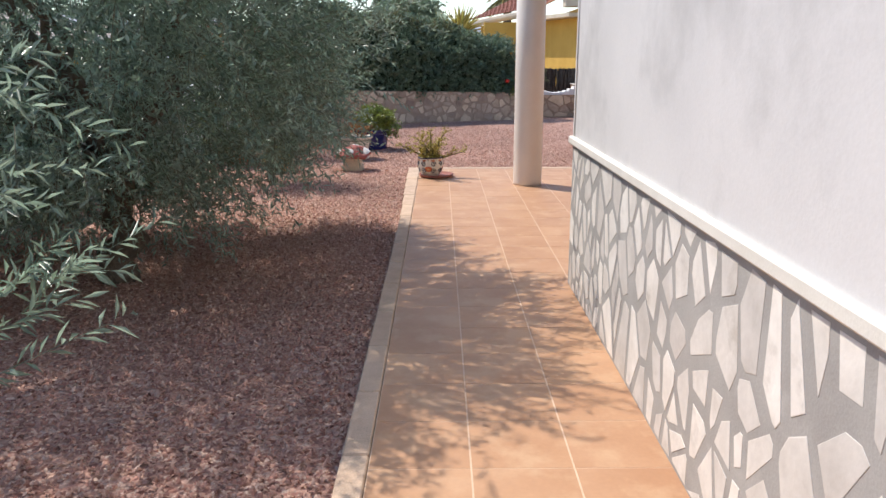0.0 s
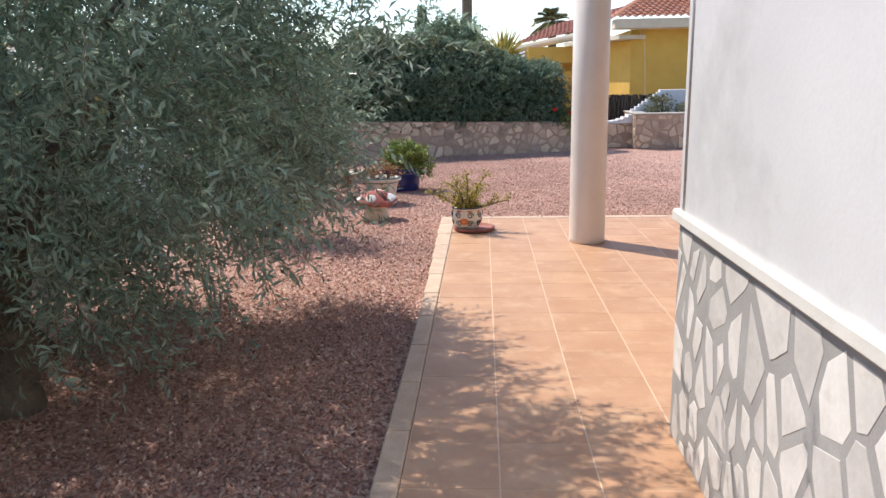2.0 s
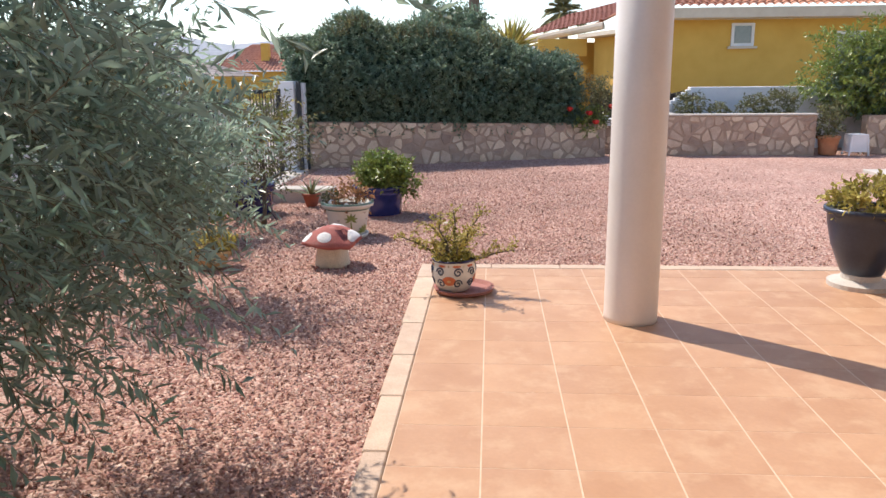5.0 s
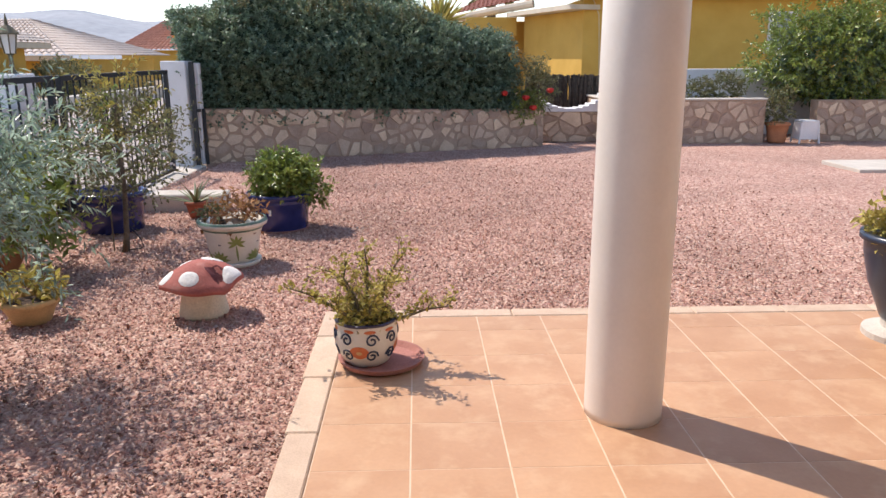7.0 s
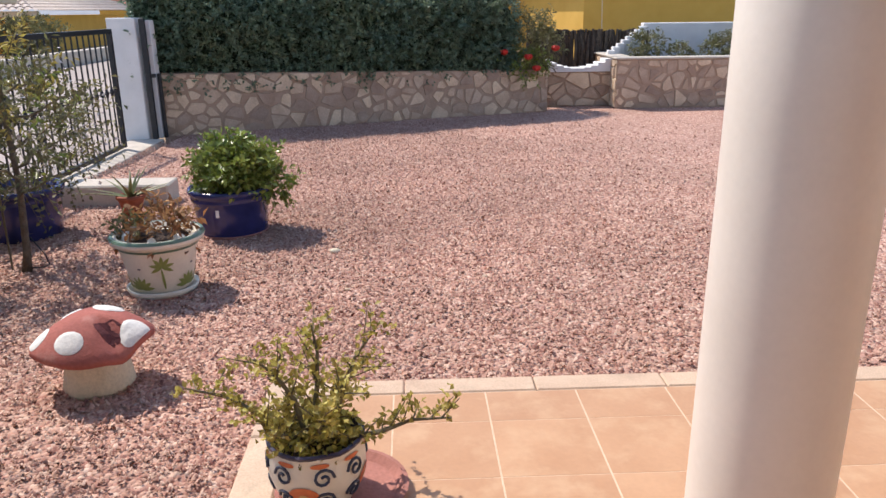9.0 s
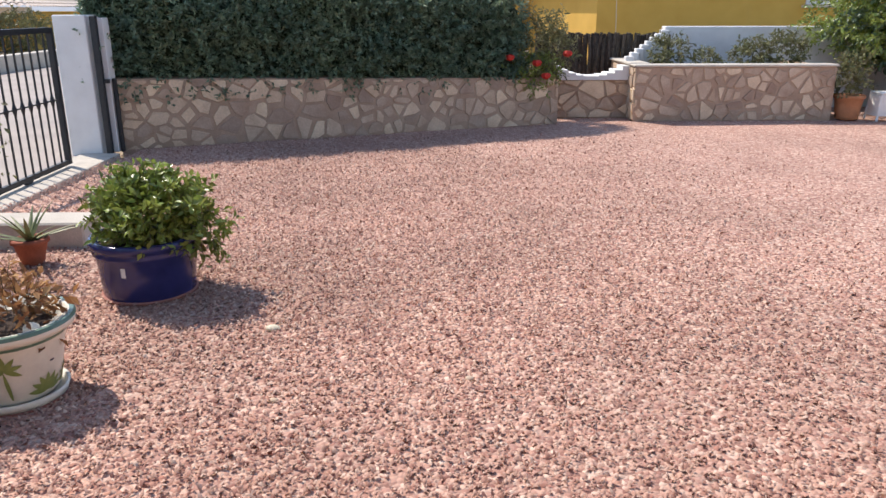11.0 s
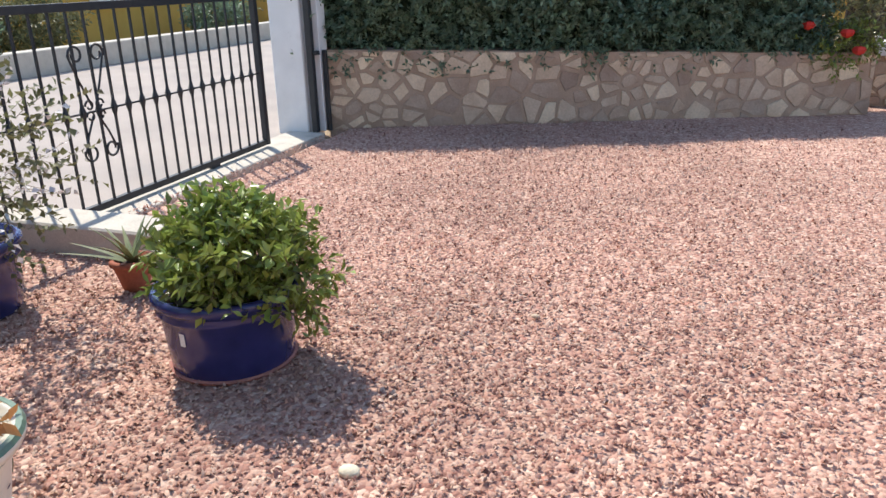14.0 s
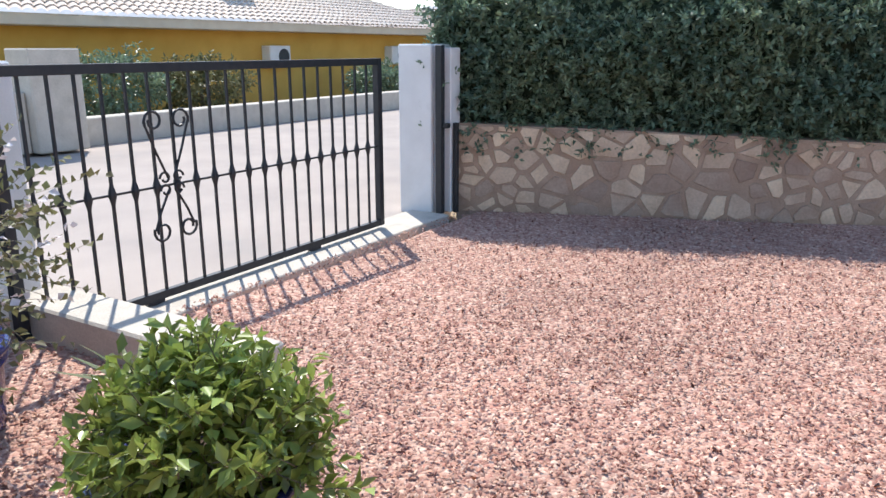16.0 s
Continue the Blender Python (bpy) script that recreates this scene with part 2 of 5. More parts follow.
LINER = mat("dark_violet_plastic", (0.03, 0.025, 0.05), (0.05, 0.04, 0.075), 14, 0.3, 0.3, 50, spec=0.5)
SCREEN = mat("dry_brush_screen", (0.10, 0.08, 0.065), (0.05, 0.042, 0.036), 15, 0.95, 0.9, 60, dist=0.03, rand=0.4, stain=((0.30, 0.26, 0.22), 14, 0.6, 0.7))


# ---- mesh helpers ----
def obj(name, bm, material, parent=None, label="", smooth=False):
    me = bpy.data.meshes.new(name)
    bm.to_mesh(me)
    bm.free()
    me.materials.append(material)
    if smooth:
        for p in me.polygons:
            p.use_smooth = True
    ob = new(name, me)
    if parent:
        ob.parent = parent
    if label:
        tagged(ob, label)
    return ob


def part(name, bm, material, parent, label="", smooth=False):
    return obj(name, bm, material, parent, label, smooth)


def raw(name, verts, faces, material, parent=None, label="", smooth=False):
    me = bpy.data.meshes.new(name)
    me.from_pydata(verts, [], faces)
    me.materials.append(material)
    if smooth:
        me.polygons.foreach_set("use_smooth", [True] * len(me.polygons))
    ob = new(name, me)
    if parent:
        ob.parent = parent
    if label:
        tagged(ob, label)
    return ob


def thing(name, place, label, category, group="", kind="", turn=0.0):
    e = new(name)
    e.empty_display_size = 0.1
    e.matrix_world = pose(*place, 0, 0, turn)
    return tagged(e, label, category, group, kind)


def box(x0, y0, z0, x1, y1, z1, bevel=0.0, bm=None, m=None):
    own = bmesh.new()
    r = bmesh.ops.create_cube(own, size=1, matrix=Matrix.LocRotScale(((x0 + x1) / 2, (y0 + y1) / 2, (z0 + z1) / 2), None, (abs(x1 - x0), abs(y1 - y0), abs(z1 - z0))))
    if bevel:
        bmesh.ops.bevel(own, geom=own.edges[:], offset=bevel, segments=1, affect="EDGES")
    if m is not None:
        bmesh.ops.transform(own, matrix=m, verts=own.verts)
    if bm is None:
        return own
    tmp = bpy.data.meshes.new("tmp")
    own.to_mesh(tmp)
    own.free()
    bm.from_mesh(tmp)
    bpy.data.meshes.remove(tmp)
    return bm


def lathe(profile, seg=32, wobble=0.0, oval=1.0, ends=True):
    """Turn (radius, height) pairs round z."""
    bm = bmesh.new()
    rings = []
    for r, z in profile:
        ring = []
        for i in range(seg):
            a = 2 * math.pi * i / seg
            k = 1 + wobble * noise.noise((math.cos(a) * 2, math.sin(a) * 2, z * 4))
            ring.append(bm.verts.new((r * k * math.cos(a), r * k * oval * math.sin(a), z)))
        rings.append(ring)
    for a, b in zip(rings, rings[1:]):
        for i in range(seg):
            bm.faces.new((a[i], a[(i + 1) % seg], b[(i + 1) % seg], b[i]))
    if ends:
        bm.faces.new(list(reversed(rings[0])))
        bm.faces.new(rings[-1])
    return bm


def tube(points, radii, seg=6, bm=None):
    bm = bm or bmesh.new()
    pts = [Vector(p) for p in points]
    if not hasattr(radii, "__len__"):
        radii = [radii] * len(pts)
    last = None
    for i, p in enumerate(pts):
        d = (pts[min(i + 1, len(pts) - 1)] - pts[max(i - 1, 0)]).normalized()
        u = d.orthogonal().normalized() if last is None else (last - d * last.dot(d)).normalized()
        last = u
        v = d.cross(u)
        ring = [bm.verts.new(p + radii[i] * (math.cos(2 * math.pi * k / seg) * u + math.sin(2 * math.pi * k / seg) * v)) for k in range(seg)]
        if i:
            for k in range(seg):
                bm.faces.new((prev[k], prev[(k + 1) % seg], ring[(k + 1) % seg], ring[k]))
        else:
            bm.faces.new(list(reversed(ring)))
        prev = ring
    bm.faces.new(prev)
    return bm


def unit(a):
    return a / np.maximum(np.linalg.norm(a, axis=1, keepdims=True), 1e-6)


def leaf_mesh(name, base, way, length, width, material, parent, label="", rng=None, droop=0.15):
    """Many folded leaves (two triangles each side of the midrib), one mesh."""
    rng = rng or np.random.default_rng(1)
    n = len(base)
    length = np.broadcast_to(np.asarray(length, float), (n,))[:, None]
    width = np.broadcast_to(np.asarray(width, float), (n,))[:, None]
    way = unit(way)
    side = unit(np.cross(way, unit(rng.normal(size=(n, 3)) + np.array([0, 0, 1.2]))))
    up = np.cross(side, way)
    mid = base + way * length * 0.5
    tip = base + way * length - up * length * droop
    a = mid + side * width * 0.5 + up * width * 0.18
    b = mid - side * width * 0.5 + up * width * 0.18
    verts = np.stack([base, a, tip, b], 1).reshape(-1, 3)
    me = bpy.data.meshes.new(name)
    me.vertices.add(4 * n)
    me.vertices.foreach_set("co", verts.astype(np.float32).ravel())
    k = np.arange(n)[:, None] * 4
    idx = np.concatenate([k, k + 1, k + 2, k, k + 2, k + 3], 1).ravel()
    me.loops.add(6 * n)
    me.loops.foreach_set("vertex_index", idx.astype(np.int32))
    me.polygons.add(2 * n)
    me.polygons.foreach_set("loop_start", (np.arange(2 * n) * 3).astype(np.int32))
    me.update(calc_edges=True)
    me.validate()
    me.materials.append(material)
    ob = new(name, me)
    ob.parent = parent
    if label:
        tagged(ob, label)
    return ob


def sprigs(centres, outward, length, per, rng, bend=0.25, spread=0.9):
    """Twigs from each centre along outward; returns twig polylines and leaf bases with directions."""
    n = len(centres)
    d = unit(outward + rng.normal(size=(n, 3)) * 0.45)
    L = length * rng.uniform(0.6, 1.25, (n, 1))
    s = np.linspace(0.1, 1.0, per)
    sag = rng.uniform(-0.3, 1.0, (n, 1)) * bend
    base = centres[:, None] + d[:, None] * (L[:, None] * s[None, :, None])
    base[:, :, 2] -= (sag * L) * s[None] ** 2
    perp = unit(rng.normal(size=(n * per, 3)))
    dd = np.repeat(d, per, 0)
    perp = unit(perp - dd * (perp * dd).sum(1, keepdims=True))
    way = dd * (1.15 - spread * 0.6) + perp * spread
    return base, base.reshape(-1, 3), way


def twig_mesh(name, lines, radius, material, parent):
    n, k, _ = lines.shape
    off = np.array([[1, 0, 0], [-0.5, 0.87, 0.2], [-0.5, -0.87, -0.2]]) * radius
    taper = np.linspace(1, 0.4, k)[None, :, None, None]
    v = (lines[:, :, None] + off[None, None] * taper).reshape(-1, 3)
    faces = []
    i = (np.arange(n)[:, None] * k + np.arange(k - 1)[None]).ravel() * 3
    for a in range(3):
        b = (a + 1) % 3
        faces.append(np.stack([i + a, i + b, i + 3 + b, i + 3 + a], 1))
    return tagged(raw(name, v.tolist(), np.concatenate(faces).tolist(), material, parent), kind="stuff")


def clip(poly, px, py, nx, ny):
    """The part of a convex polygon where (p - (px, py)) . n <= 0."""
    out = []
    for (ax, ay), (bx, by) in zip(poly, poly[1:] + poly[:1]):
        da, db = (ax - px) * nx + (ay - py) * ny, (bx - px) * nx + (by - py) * ny
        if da <= 0:
            out.append((ax, ay))
        if da * db < 0:
            t = da / (da - db)
            out.append((ax + t * (bx - ax), ay + t * (by - ay)))
    return out


def cladding(parent, m, width, height, sx, sz, gap, depth, material, seed, right=None, cuts=(0, 0, 1, 1), inset=0.95, tilt=0.02):
    """Irregular flat stones over a wall face; m carries (u, v, out) to the world; right is the height at the far end."""
    rng = random.Random(seed)
    right = height if right is None else right
    k2 = sx / sz
    n = int(width * height / (sx * sz) * 1.25)
    seeds = []
    for _ in range(n * 30):
        p = (rng.uniform(-0.1, width + 0.1), rng.uniform(-0.08, height + 0.08))
        d = sx * rng.uniform(0.35, 1.1)
        if all(math.hypot(p[0] - q[0], (p[1] - q[1]) * k2) > d for q in seeds):
            seeds.append(p)
        if len(seeds) >= n:
            break
    for px, py in seeds:
        poly = [(0.004, 0.01), (width - 0.004, 0.01), (width - 0.004, right - 0.012), (0.004, height - 0.012)]
        g = gap * rng.uniform(0.5, 1.5)
        for q in seeds:
            if abs(q[0] - px) > 4 * sx or q == (px, py) or len(poly) < 3:
                continue
            nx, ny = q[0] - px, (q[1] - py) * k2 * k2
            k = math.hypot(nx, ny)
            nx, ny = nx / k, ny / k
            poly = clip(poly, (q[0] + px) / 2 - nx * g / 2, (q[1] + py) / 2 - ny * g / 2, nx, ny)
        reach = max((math.hypot(x - px, y - py) for x, y in poly), default=0)
        for _ in range(rng.choice(cuts)):
            an = rng.uniform(0, 6.283)
            cut = reach * rng.uniform(0.38, 0.75)
            if len(poly) > 2:
                poly = clip(poly, px + cut * math.cos(an), py + cut * math.sin(an), math.cos(an), math.sin(an))
        clean = []
        for p in poly:
            if not clean or math.hypot(p[0] - clean[-1][0], p[1] - clean[-1][1]) > 0.018:
                clean.append(p)
        if len(clean) < 3:
            continue
        area = abs(sum(a[0] * b[1] - b[0] * a[1] for a, b in zip(clean, clean[1:] + clean[:1]))) / 2
        if area < 0.0016:
            continue
        cx, cy = sum(p[0] for p in clean) / len(clean), sum(p[1] for p in clean) / len(clean)
        h = depth * rng.uniform(0.6, 1.5)
        tx, ty = rng.uniform(-tilt, tilt), rng.uniform(-tilt, tilt)
        clean = [(x + rng.uniform(-0.006, 0.006), y + rng.uniform(-0.006, 0.006)) for x, y in clean]
        outer = [(x, y, -0.01) for x, y in clean] + [(x, y, h * 0.7) for x, y in clean]
        inner = [(cx + (x - cx) * inset, cy + (y - cy) * inset, h + (x - cx) * tx + (y - cy) * ty) for x, y in clean]
        n = len(clean)
        verts = [m @ Vector(p) for p in outer + inner]
        faces = [(k, (k + 1) % n, n + (k + 1) % n, n + k) for k in range(n)] + [(n + k, n + (k + 1) % n, 2 * n + (k + 1) % n, 2 * n + k) for k in range(n)] + [tuple(range(2 * n, 3 * n))]
        ob = raw("stone", [tuple(v) for v in verts], faces, material)
        ob.parent = parent


def face(origin, along, out):
    """Matrix of a wall face: u runs along, v up, w out."""
    u, w = Vector(along).normalized(), Vector(out).normalized()
    return Matrix(((u.x, 0, w.x, origin[0]), (u.y, 0, w.y, origin[1]), (u.z, 1, w.z, origin[2]), (0, 0, 0, 1)))


# ---- large structure ----
G = -0.05
S_ = "structure"


def gravel_z(x, y):
    """The yard falls a little towards the gate."""
    k = min(1, max(0, (y - 11.8) / 4.2))
    return G - 0.065 * k * k * (3 - 2 * k) - (0.15 if x < -2.86 and y > 12.9 else 0.0)


ground = obj("ground", box(-1500, -1500, -0.6, 1500, 1500, G - 0.16), EARTH)
tagged(ground, "dry sandy earth reaching the hills", "ground", kind=S_)


def gravel_yard():
    """Gently uneven sheet of gravel inside the garden walls."""
    nx, ny = 90, 150
    x0, x1, y0, y1 = -3.6, 12.0, -4.0, 20.6
    verts, faces = [], []
    for j in range(ny + 1):
        for i in range(nx + 1):
            x, y = x0 + (x1 - x0) * i / nx, y0 + (y1 - y0) * j / ny
            verts.append((x, y, gravel_z(x, y) + 0.012 * noise.noise((x * 0.7, y * 0.7, 0)) + 0.006 * noise.noise((x * 3, y * 3, 5)) - 0.004))
    for j in range(ny):
        for i in range(nx):
            a = j * (nx + 1) + i
            faces.append((a, a + 1, a + nx + 2, a + nx + 1))
    return raw("gravel_bed", verts, faces, GRAVEL, smooth=True)


tagged(gravel_yard(), "pinkish-red crushed stone gravel yard", "gravel", kind=S_)

road = obj("road", box(-10.0, -60, G - 0.25, -3.281, 120, G - 0.09), ROAD)
tagged(road, "pale sun-bleached village road", "road", kind=S_)

T = 0.342
T2 = 0.3325
TX, TY = -0.267, 5.30 - 22 * 0.3325
terrace = obj("terrace_floor", box(TX, TY, -0.12, 4.2, 9.50, -0.0009), GROUT)
tagged(terrace, "terracotta-tiled terrace and path with pale grout", "floor", kind=S_)

# house on the walked side
house = thing("house", (0, 0, 0), "white stucco house with stone-clad plinth and cream ledge", "house", kind=S_)
part("wall", box(0.740, -4, 0.83, 8.0, 4.752, 3.3), STUCCO, house, "white stucco wall with grey weathering")
plinth = part("plinth", box(0.742, -4, -0.1, 8.0, 4.745, 0.83), MORTAR, house, "crazy-paved stone plinth in grey mortar")
part("ledge", box(0.718, -4, 0.832, 8.0, 4.775, 0.878, 0.008), LEDGE, house, "cream moulded ledge")
bead = lathe([(0.062, 0.879), (0.062, 3.3)], 32)
bmesh.ops.translate(bead, vec=(0.799, 4.698, 0), verts=bead.verts)
part("corner_bead", bead, STUCCO, house, "rounded white plaster corner", True)
part("porch_wall", box(4.2, 4.79, -0.1, 8.0, 9.47, 3.0), STUCCO, house)
part("porch_roof", box(0.62, 4.79, 3.0, 8.0, 8.75, 3.22, 0.02), WHITE, house)
part("roof", box(0.45, -4.2, 3.3, 8.2, 4.7, 3.45), ROOF_TILE, house)

col = thing("column", (0.905, 8.36, 0), "smooth cream-painted round porch column", "column", kind=S_)
part("shaft", lathe([(0.149, 0.0), (0.1495, 0.03), (0.149, 1.2), (0.146, 3.0)], 48), COLUMN, col, smooth=True)

# garden wall with the hedge
WA, WB = Vector((-2.93, 16.56, 0)), Vector((2.23, 18.48, 0))
WD = (WB - WA).normalized()
WO = Vector((WD.y, -WD.x, 0))
WL = (WB - WA).length


def sloped_wall(name, a, d, length, h0, h1, thick, z0, material, bumps=0.0):
    """Upright wall with an uneven sloping top."""
    n = 28
    back = Vector((-d.y, d.x, 0)) * thick
    verts, faces = [], []
    for i in range(n + 1):
        p = a + d * (length * i / n)
        h = h0 + (h1 - h0) * i / n + bumps * noise.noise((i * 0.45, 3, 1))
        verts += [(p.x, p.y, z0), (p.x, p.y, h), (p.x + back.x, p.y + back.y, h + 0.01), (p.x + back.x, p.y + back.y, z0)]
    for i in range(n):
        k = 4 * i
        faces += [(k, k + 4, k + 5, k + 1), (k + 1, k + 5, k + 6, k + 2), (k + 2, k + 6, k + 7, k + 3)]
    faces += [(0, 1, 2, 3), tuple(4 * n + q for q in (3, 2, 1, 0))]
    return raw(name, verts, faces, material)


wall_hedge = sloped_wall("garden_wall", WA, WD, WL, 0.655, 0.49, 0.3, G - 0.15, MORTAR_B, 0.015)
tagged(wall_hedge, "low retaining wall of irregular tan stones in brown mortar", "wall", kind=S_)
# recessed wall with its cap
recess = obj("recess_wall", box(2.23, 18.98, G - 0.15, 3.32, 19.25, 0.42), MORTAR_B)
tagged(recess, "short recessed wall of large tan stones", "wall", kind=S_)
capb = bmesh.new()
for i in range(10):
    x0, x1 = 2.23 + 0.109 * i, 2.23 + 0.109 * (i + 1)
    z = 0.47 + 0.14 * (abs(i - 4.5) / 4.5) ** 2
    box(x0, 18.94, 0.42, x1 + 0.001 * (i < 9), 19.29, z, bm=capb)
part("wall_cap", capb, WHITE, recess, "white curved cap")
# planter
planter = thing("stone_planter", (0, 0, 0), "raised planter clad in tan stones with whitewashed edge", "planter", kind=S_)
pl_wall = part("planter_wall", box(3.32, 18.63, G - 0.15, 6.10, 18.85, 0.615), MORTAR_B, planter)
pl_side = part("planter_side", box(3.32, 18.854, G - 0.15, 3.54, 20.1, 0.625), MORTAR_B, planter)
part("planter_side", box(5.88, 18.854, G - 0.15, 6.10, 20.1, 0.615), MORTAR_B, planter)
part("soil", box(3.55, 18.86, 0.24, 5.87, 20.1, 0.53), SOIL, planter)
edge = bmesh.new()
box(3.29, 18.60, 0.617, 6.12, 18.86, 0.65, 0.01, bm=edge)
box(3.29, 18.864, 0.627, 3.57, 20.05, 0.66, 0.01, bm=edge)
part("edge", edge, CONCRETE, planter)
rail_slope = bmesh.new()
for k in range(8):
    box(3.34 + 0.10 * k, 19.30 + 0.10 * k, 0.60, 3.46 + 0.10 * k, 19.42 + 0.10 * k, 0.72 + 0.05 * k, 0.01, bm=rail_slope)
part("edge", rail_slope, WHITE, planter, "whitewashed sloping coping")

back_wall = obj("boundary_wall_back", box(4.15, 20.15, G - 0.15, 8.0, 20.35, 1.12, 0.01), WHITE)
tagged(back_wall, "white-washed boundary wall behind the planter", "wall", kind=S_)
right_wall = obj("boundary_wall_side", box(7.12, 18.85, G - 0.15, 12.0, 19.1, 0.60), MORTAR_B)
tagged(right_wall, "low tan stone wall", "wall", kind=S_)
side_end = obj("boundary_wall_east", box(11.9, -4, G - 0.1, 12.1, 18.85, 1.2), WHITE)
tagged(side_end, "white boundary wall", "wall", kind=S_)
left_wall = obj("boundary_wall_street", box(-3.85, -4, G - 0.1, -3.55, 12.70, 0.93, 0.01), WHITE)
tagged(left_wall, "white street boundary wall", "wall", kind=S_)
slab = obj("concrete_slab", box(5.78, 15.1, G - 0.2, 9.3, 16.05, -0.065, 0.008), CONCRETE)
tagged(slab, "pale concrete slab set in the gravel", "slab", kind=S_)

# gate threshold and low kerb wall
sill = obj("gate_track", box(-3.28, 12.56, G - 0.25, -2.88, 16.35, -0.112, 0.008), CONCRETE)
tagged(sill, "pale concrete gate track strip", "track", kind=S_)
lowwall = obj("low_kerb_wall", box(-3.28, 12.74, G - 0.15, -1.73, 13.02, 0.105, 0.012), CONCRETE)
tagged(lowwall, "low pale concrete kerb wall beside the gate", "kerb", kind=S_)
pillar = obj("gate_pillar", box(-3.40, 16.36, G - 0.2, -3.06, 16.70, 1.315, 0.012), WHITE)
tagged(pillar, "white-painted gate pillar", "pillar", kind=S_)
recv = thing("gate_receiver", (-2.98, 16.50, G - 0.065), "black iron gate receiver posts on a white pillar strip", "gate post")
part("post", box(-0.035, -0.16, 0, 0.025, -0.10, 1.42, 0.004), IRON, recv)
part("post", box(0.07, -0.04, 0, 0.11, 0.0, 0.78, 0.004), IRON, recv)
part("strip", box(-0.03, -0.06, 0, 0.06, 0.10, 1.40, 0.006), WHITE, recv, "white painted strip")
part("crossbar", box(0.026, -0.14, 0.74, 0.07, -0.08, 0.78, 0.003), IRON, recv)


# ---- sliding gate ----
def gate_section(name, label, y0, y1, pitch, deco=None):
    g = thing(name, (-3.108, y0, -0.118), label, "gate")
    L = y1 - y0
    part("bottom_rail", box(-0.02, 0, 0.03, 0.02, L, 0.075, 0.003), IRON, g)
    part("top_rail", box(-0.022, 0, 1.275, 0.022, L, 1.325, 0.003), IRON, g)
    part("end_post", box(-0.025, -0.03, 0.03, 0.025, 0.025, 1.325, 0.003), IRON, g)
    part("end_post", box(-0.025, L - 0.025, 0.03, 0.025, L + 0.03, 1.325, 0.003), IRON, g)
    part("middle_rail", box(-0.005, 0.025, 0.655, 0.005, L - 0.025, 0.667, 0), IRON, g)
    barmesh = None
    n = round(L / pitch)
    for i in range(1, n):
        if barmesh is None:
            b = part("bar", box(-0.007, -0.007, 0.075, 0.007, 0.007, 1.275), IRON, g)
            b.location.y = L * i / n
            k = part("collar", lathe([(0.008, 0.59), (0.013, 0.62), (0.022, 0.655), (0.022, 0.668), (0.013, 0.70), (0.008, 0.73)], 8), IRON, b)
            barmesh = (b.data, k.data)
        else:
            b = new("bar", barmesh[0])
            b.parent, b.location = g, (0, L * i / n, 0)
            k = new("collar", barmesh[1])
            k.parent = b
    if deco is not None:
        c = deco - y0
        bm = bmesh.new()
        for s in (-1, 1):
            tube([(0.012, c + s * 0.15, 1.02), (0.012, c + s * 0.09, 0.86), (0.012, c + s * 0.02, 0.70)], 0.007, 6, bm)
            tube([(0.012, c + s * 0.02, 0.64), (0.012, c + s * 0.09, 0.52), (0.012, c + s * 0.135, 0.42)], 0.007, 6, bm)
            for zc, r in ((0.705, 0.036), (0.635, 0.036)):
                tube([(0.015, c + s * (0.045 + r * math.cos(a) * (1 - a / 12)), zc + r * math.sin(a) * (1 - a / 12)) for a in [q * 0.5 for q in range(13)]], 0.007, 6, bm)
            for zc, f in ((1.02, 1), (0.41, -1)):
                tube([(0.015, c + s * (0.09 + 0.058 * math.cos(a) * (1 - a / 14)), zc + f * 0.058 * math.sin(a) * (1 - a / 14)) for a in [q * 0.5 - 0.4 for q in range(15)]], 0.008, 6, bm)
        part("scrollwork", bm, IRON, g, "wrought scroll ornament")
    for wy in (0.75, L - 0.81):
        w = lathe([(0.02, -0.012), (0.03, -0.012), (0.03, 0.012), (0.02, 0.012)], 14)
        bmesh.ops.transform(w, matrix=pose(0, wy, 0.012, 0, 90, 0), verts=w.verts)
        box(-0.018, wy - 0.055, 0.012, 0.018, wy + 0.055, 0.034, bm=w)
        part("roller", w, IRON, g)
    return g


gate_section("sliding_gate", "black wrought-iron sliding gate with scroll ornament", 12.71, 15.64, 0.139, 13.64)
gate_section("gate_tail", "black iron bar gate section before the white wall", 10.4, 12.52, 0.139)


# ---- far things: street, houses, trees, hills ----
def roof_slope(name, parent, a, b, c, d, material, cols, rows, amp):
    """Rows of barrel tiles over the sloping quad a-b (eave) to d-c (ridge)."""
    a, b, c, d = (Vector(p) for p in (a, b, c, d))
    verts, faces = [], []
    up = (b - a).cross(d - a).normalized()
    seg = 6
    nc = cols * seg
    for r in range(rows):
        for e, lift in ((0.0, 0.035), (1.05, 0.0)):
            v = min((r + e) / rows, 1.0)
            for i in range(nc + 1):
                u = i / nc
                p = (a + (b - a) * u) * (1 - v) + (d + (c - d) * u) * v
                w = amp * abs(math.sin(math.pi * i / seg))
                verts.append(tuple(p + up * (w + lift)))
    for r in range(rows):
        k = r * 2 * (nc + 1)
        for i in range(nc):
            faces.append((k + i, k + i + 1, k + nc + 2 + i, k + nc + 1 + i))
            if r + 1 < rows:
                q = k + nc + 1
                faces.append((q + i, q + i + 1, q + nc + 2 + i, q + nc + 1 + i))
    return raw(name, verts, faces, material, parent)


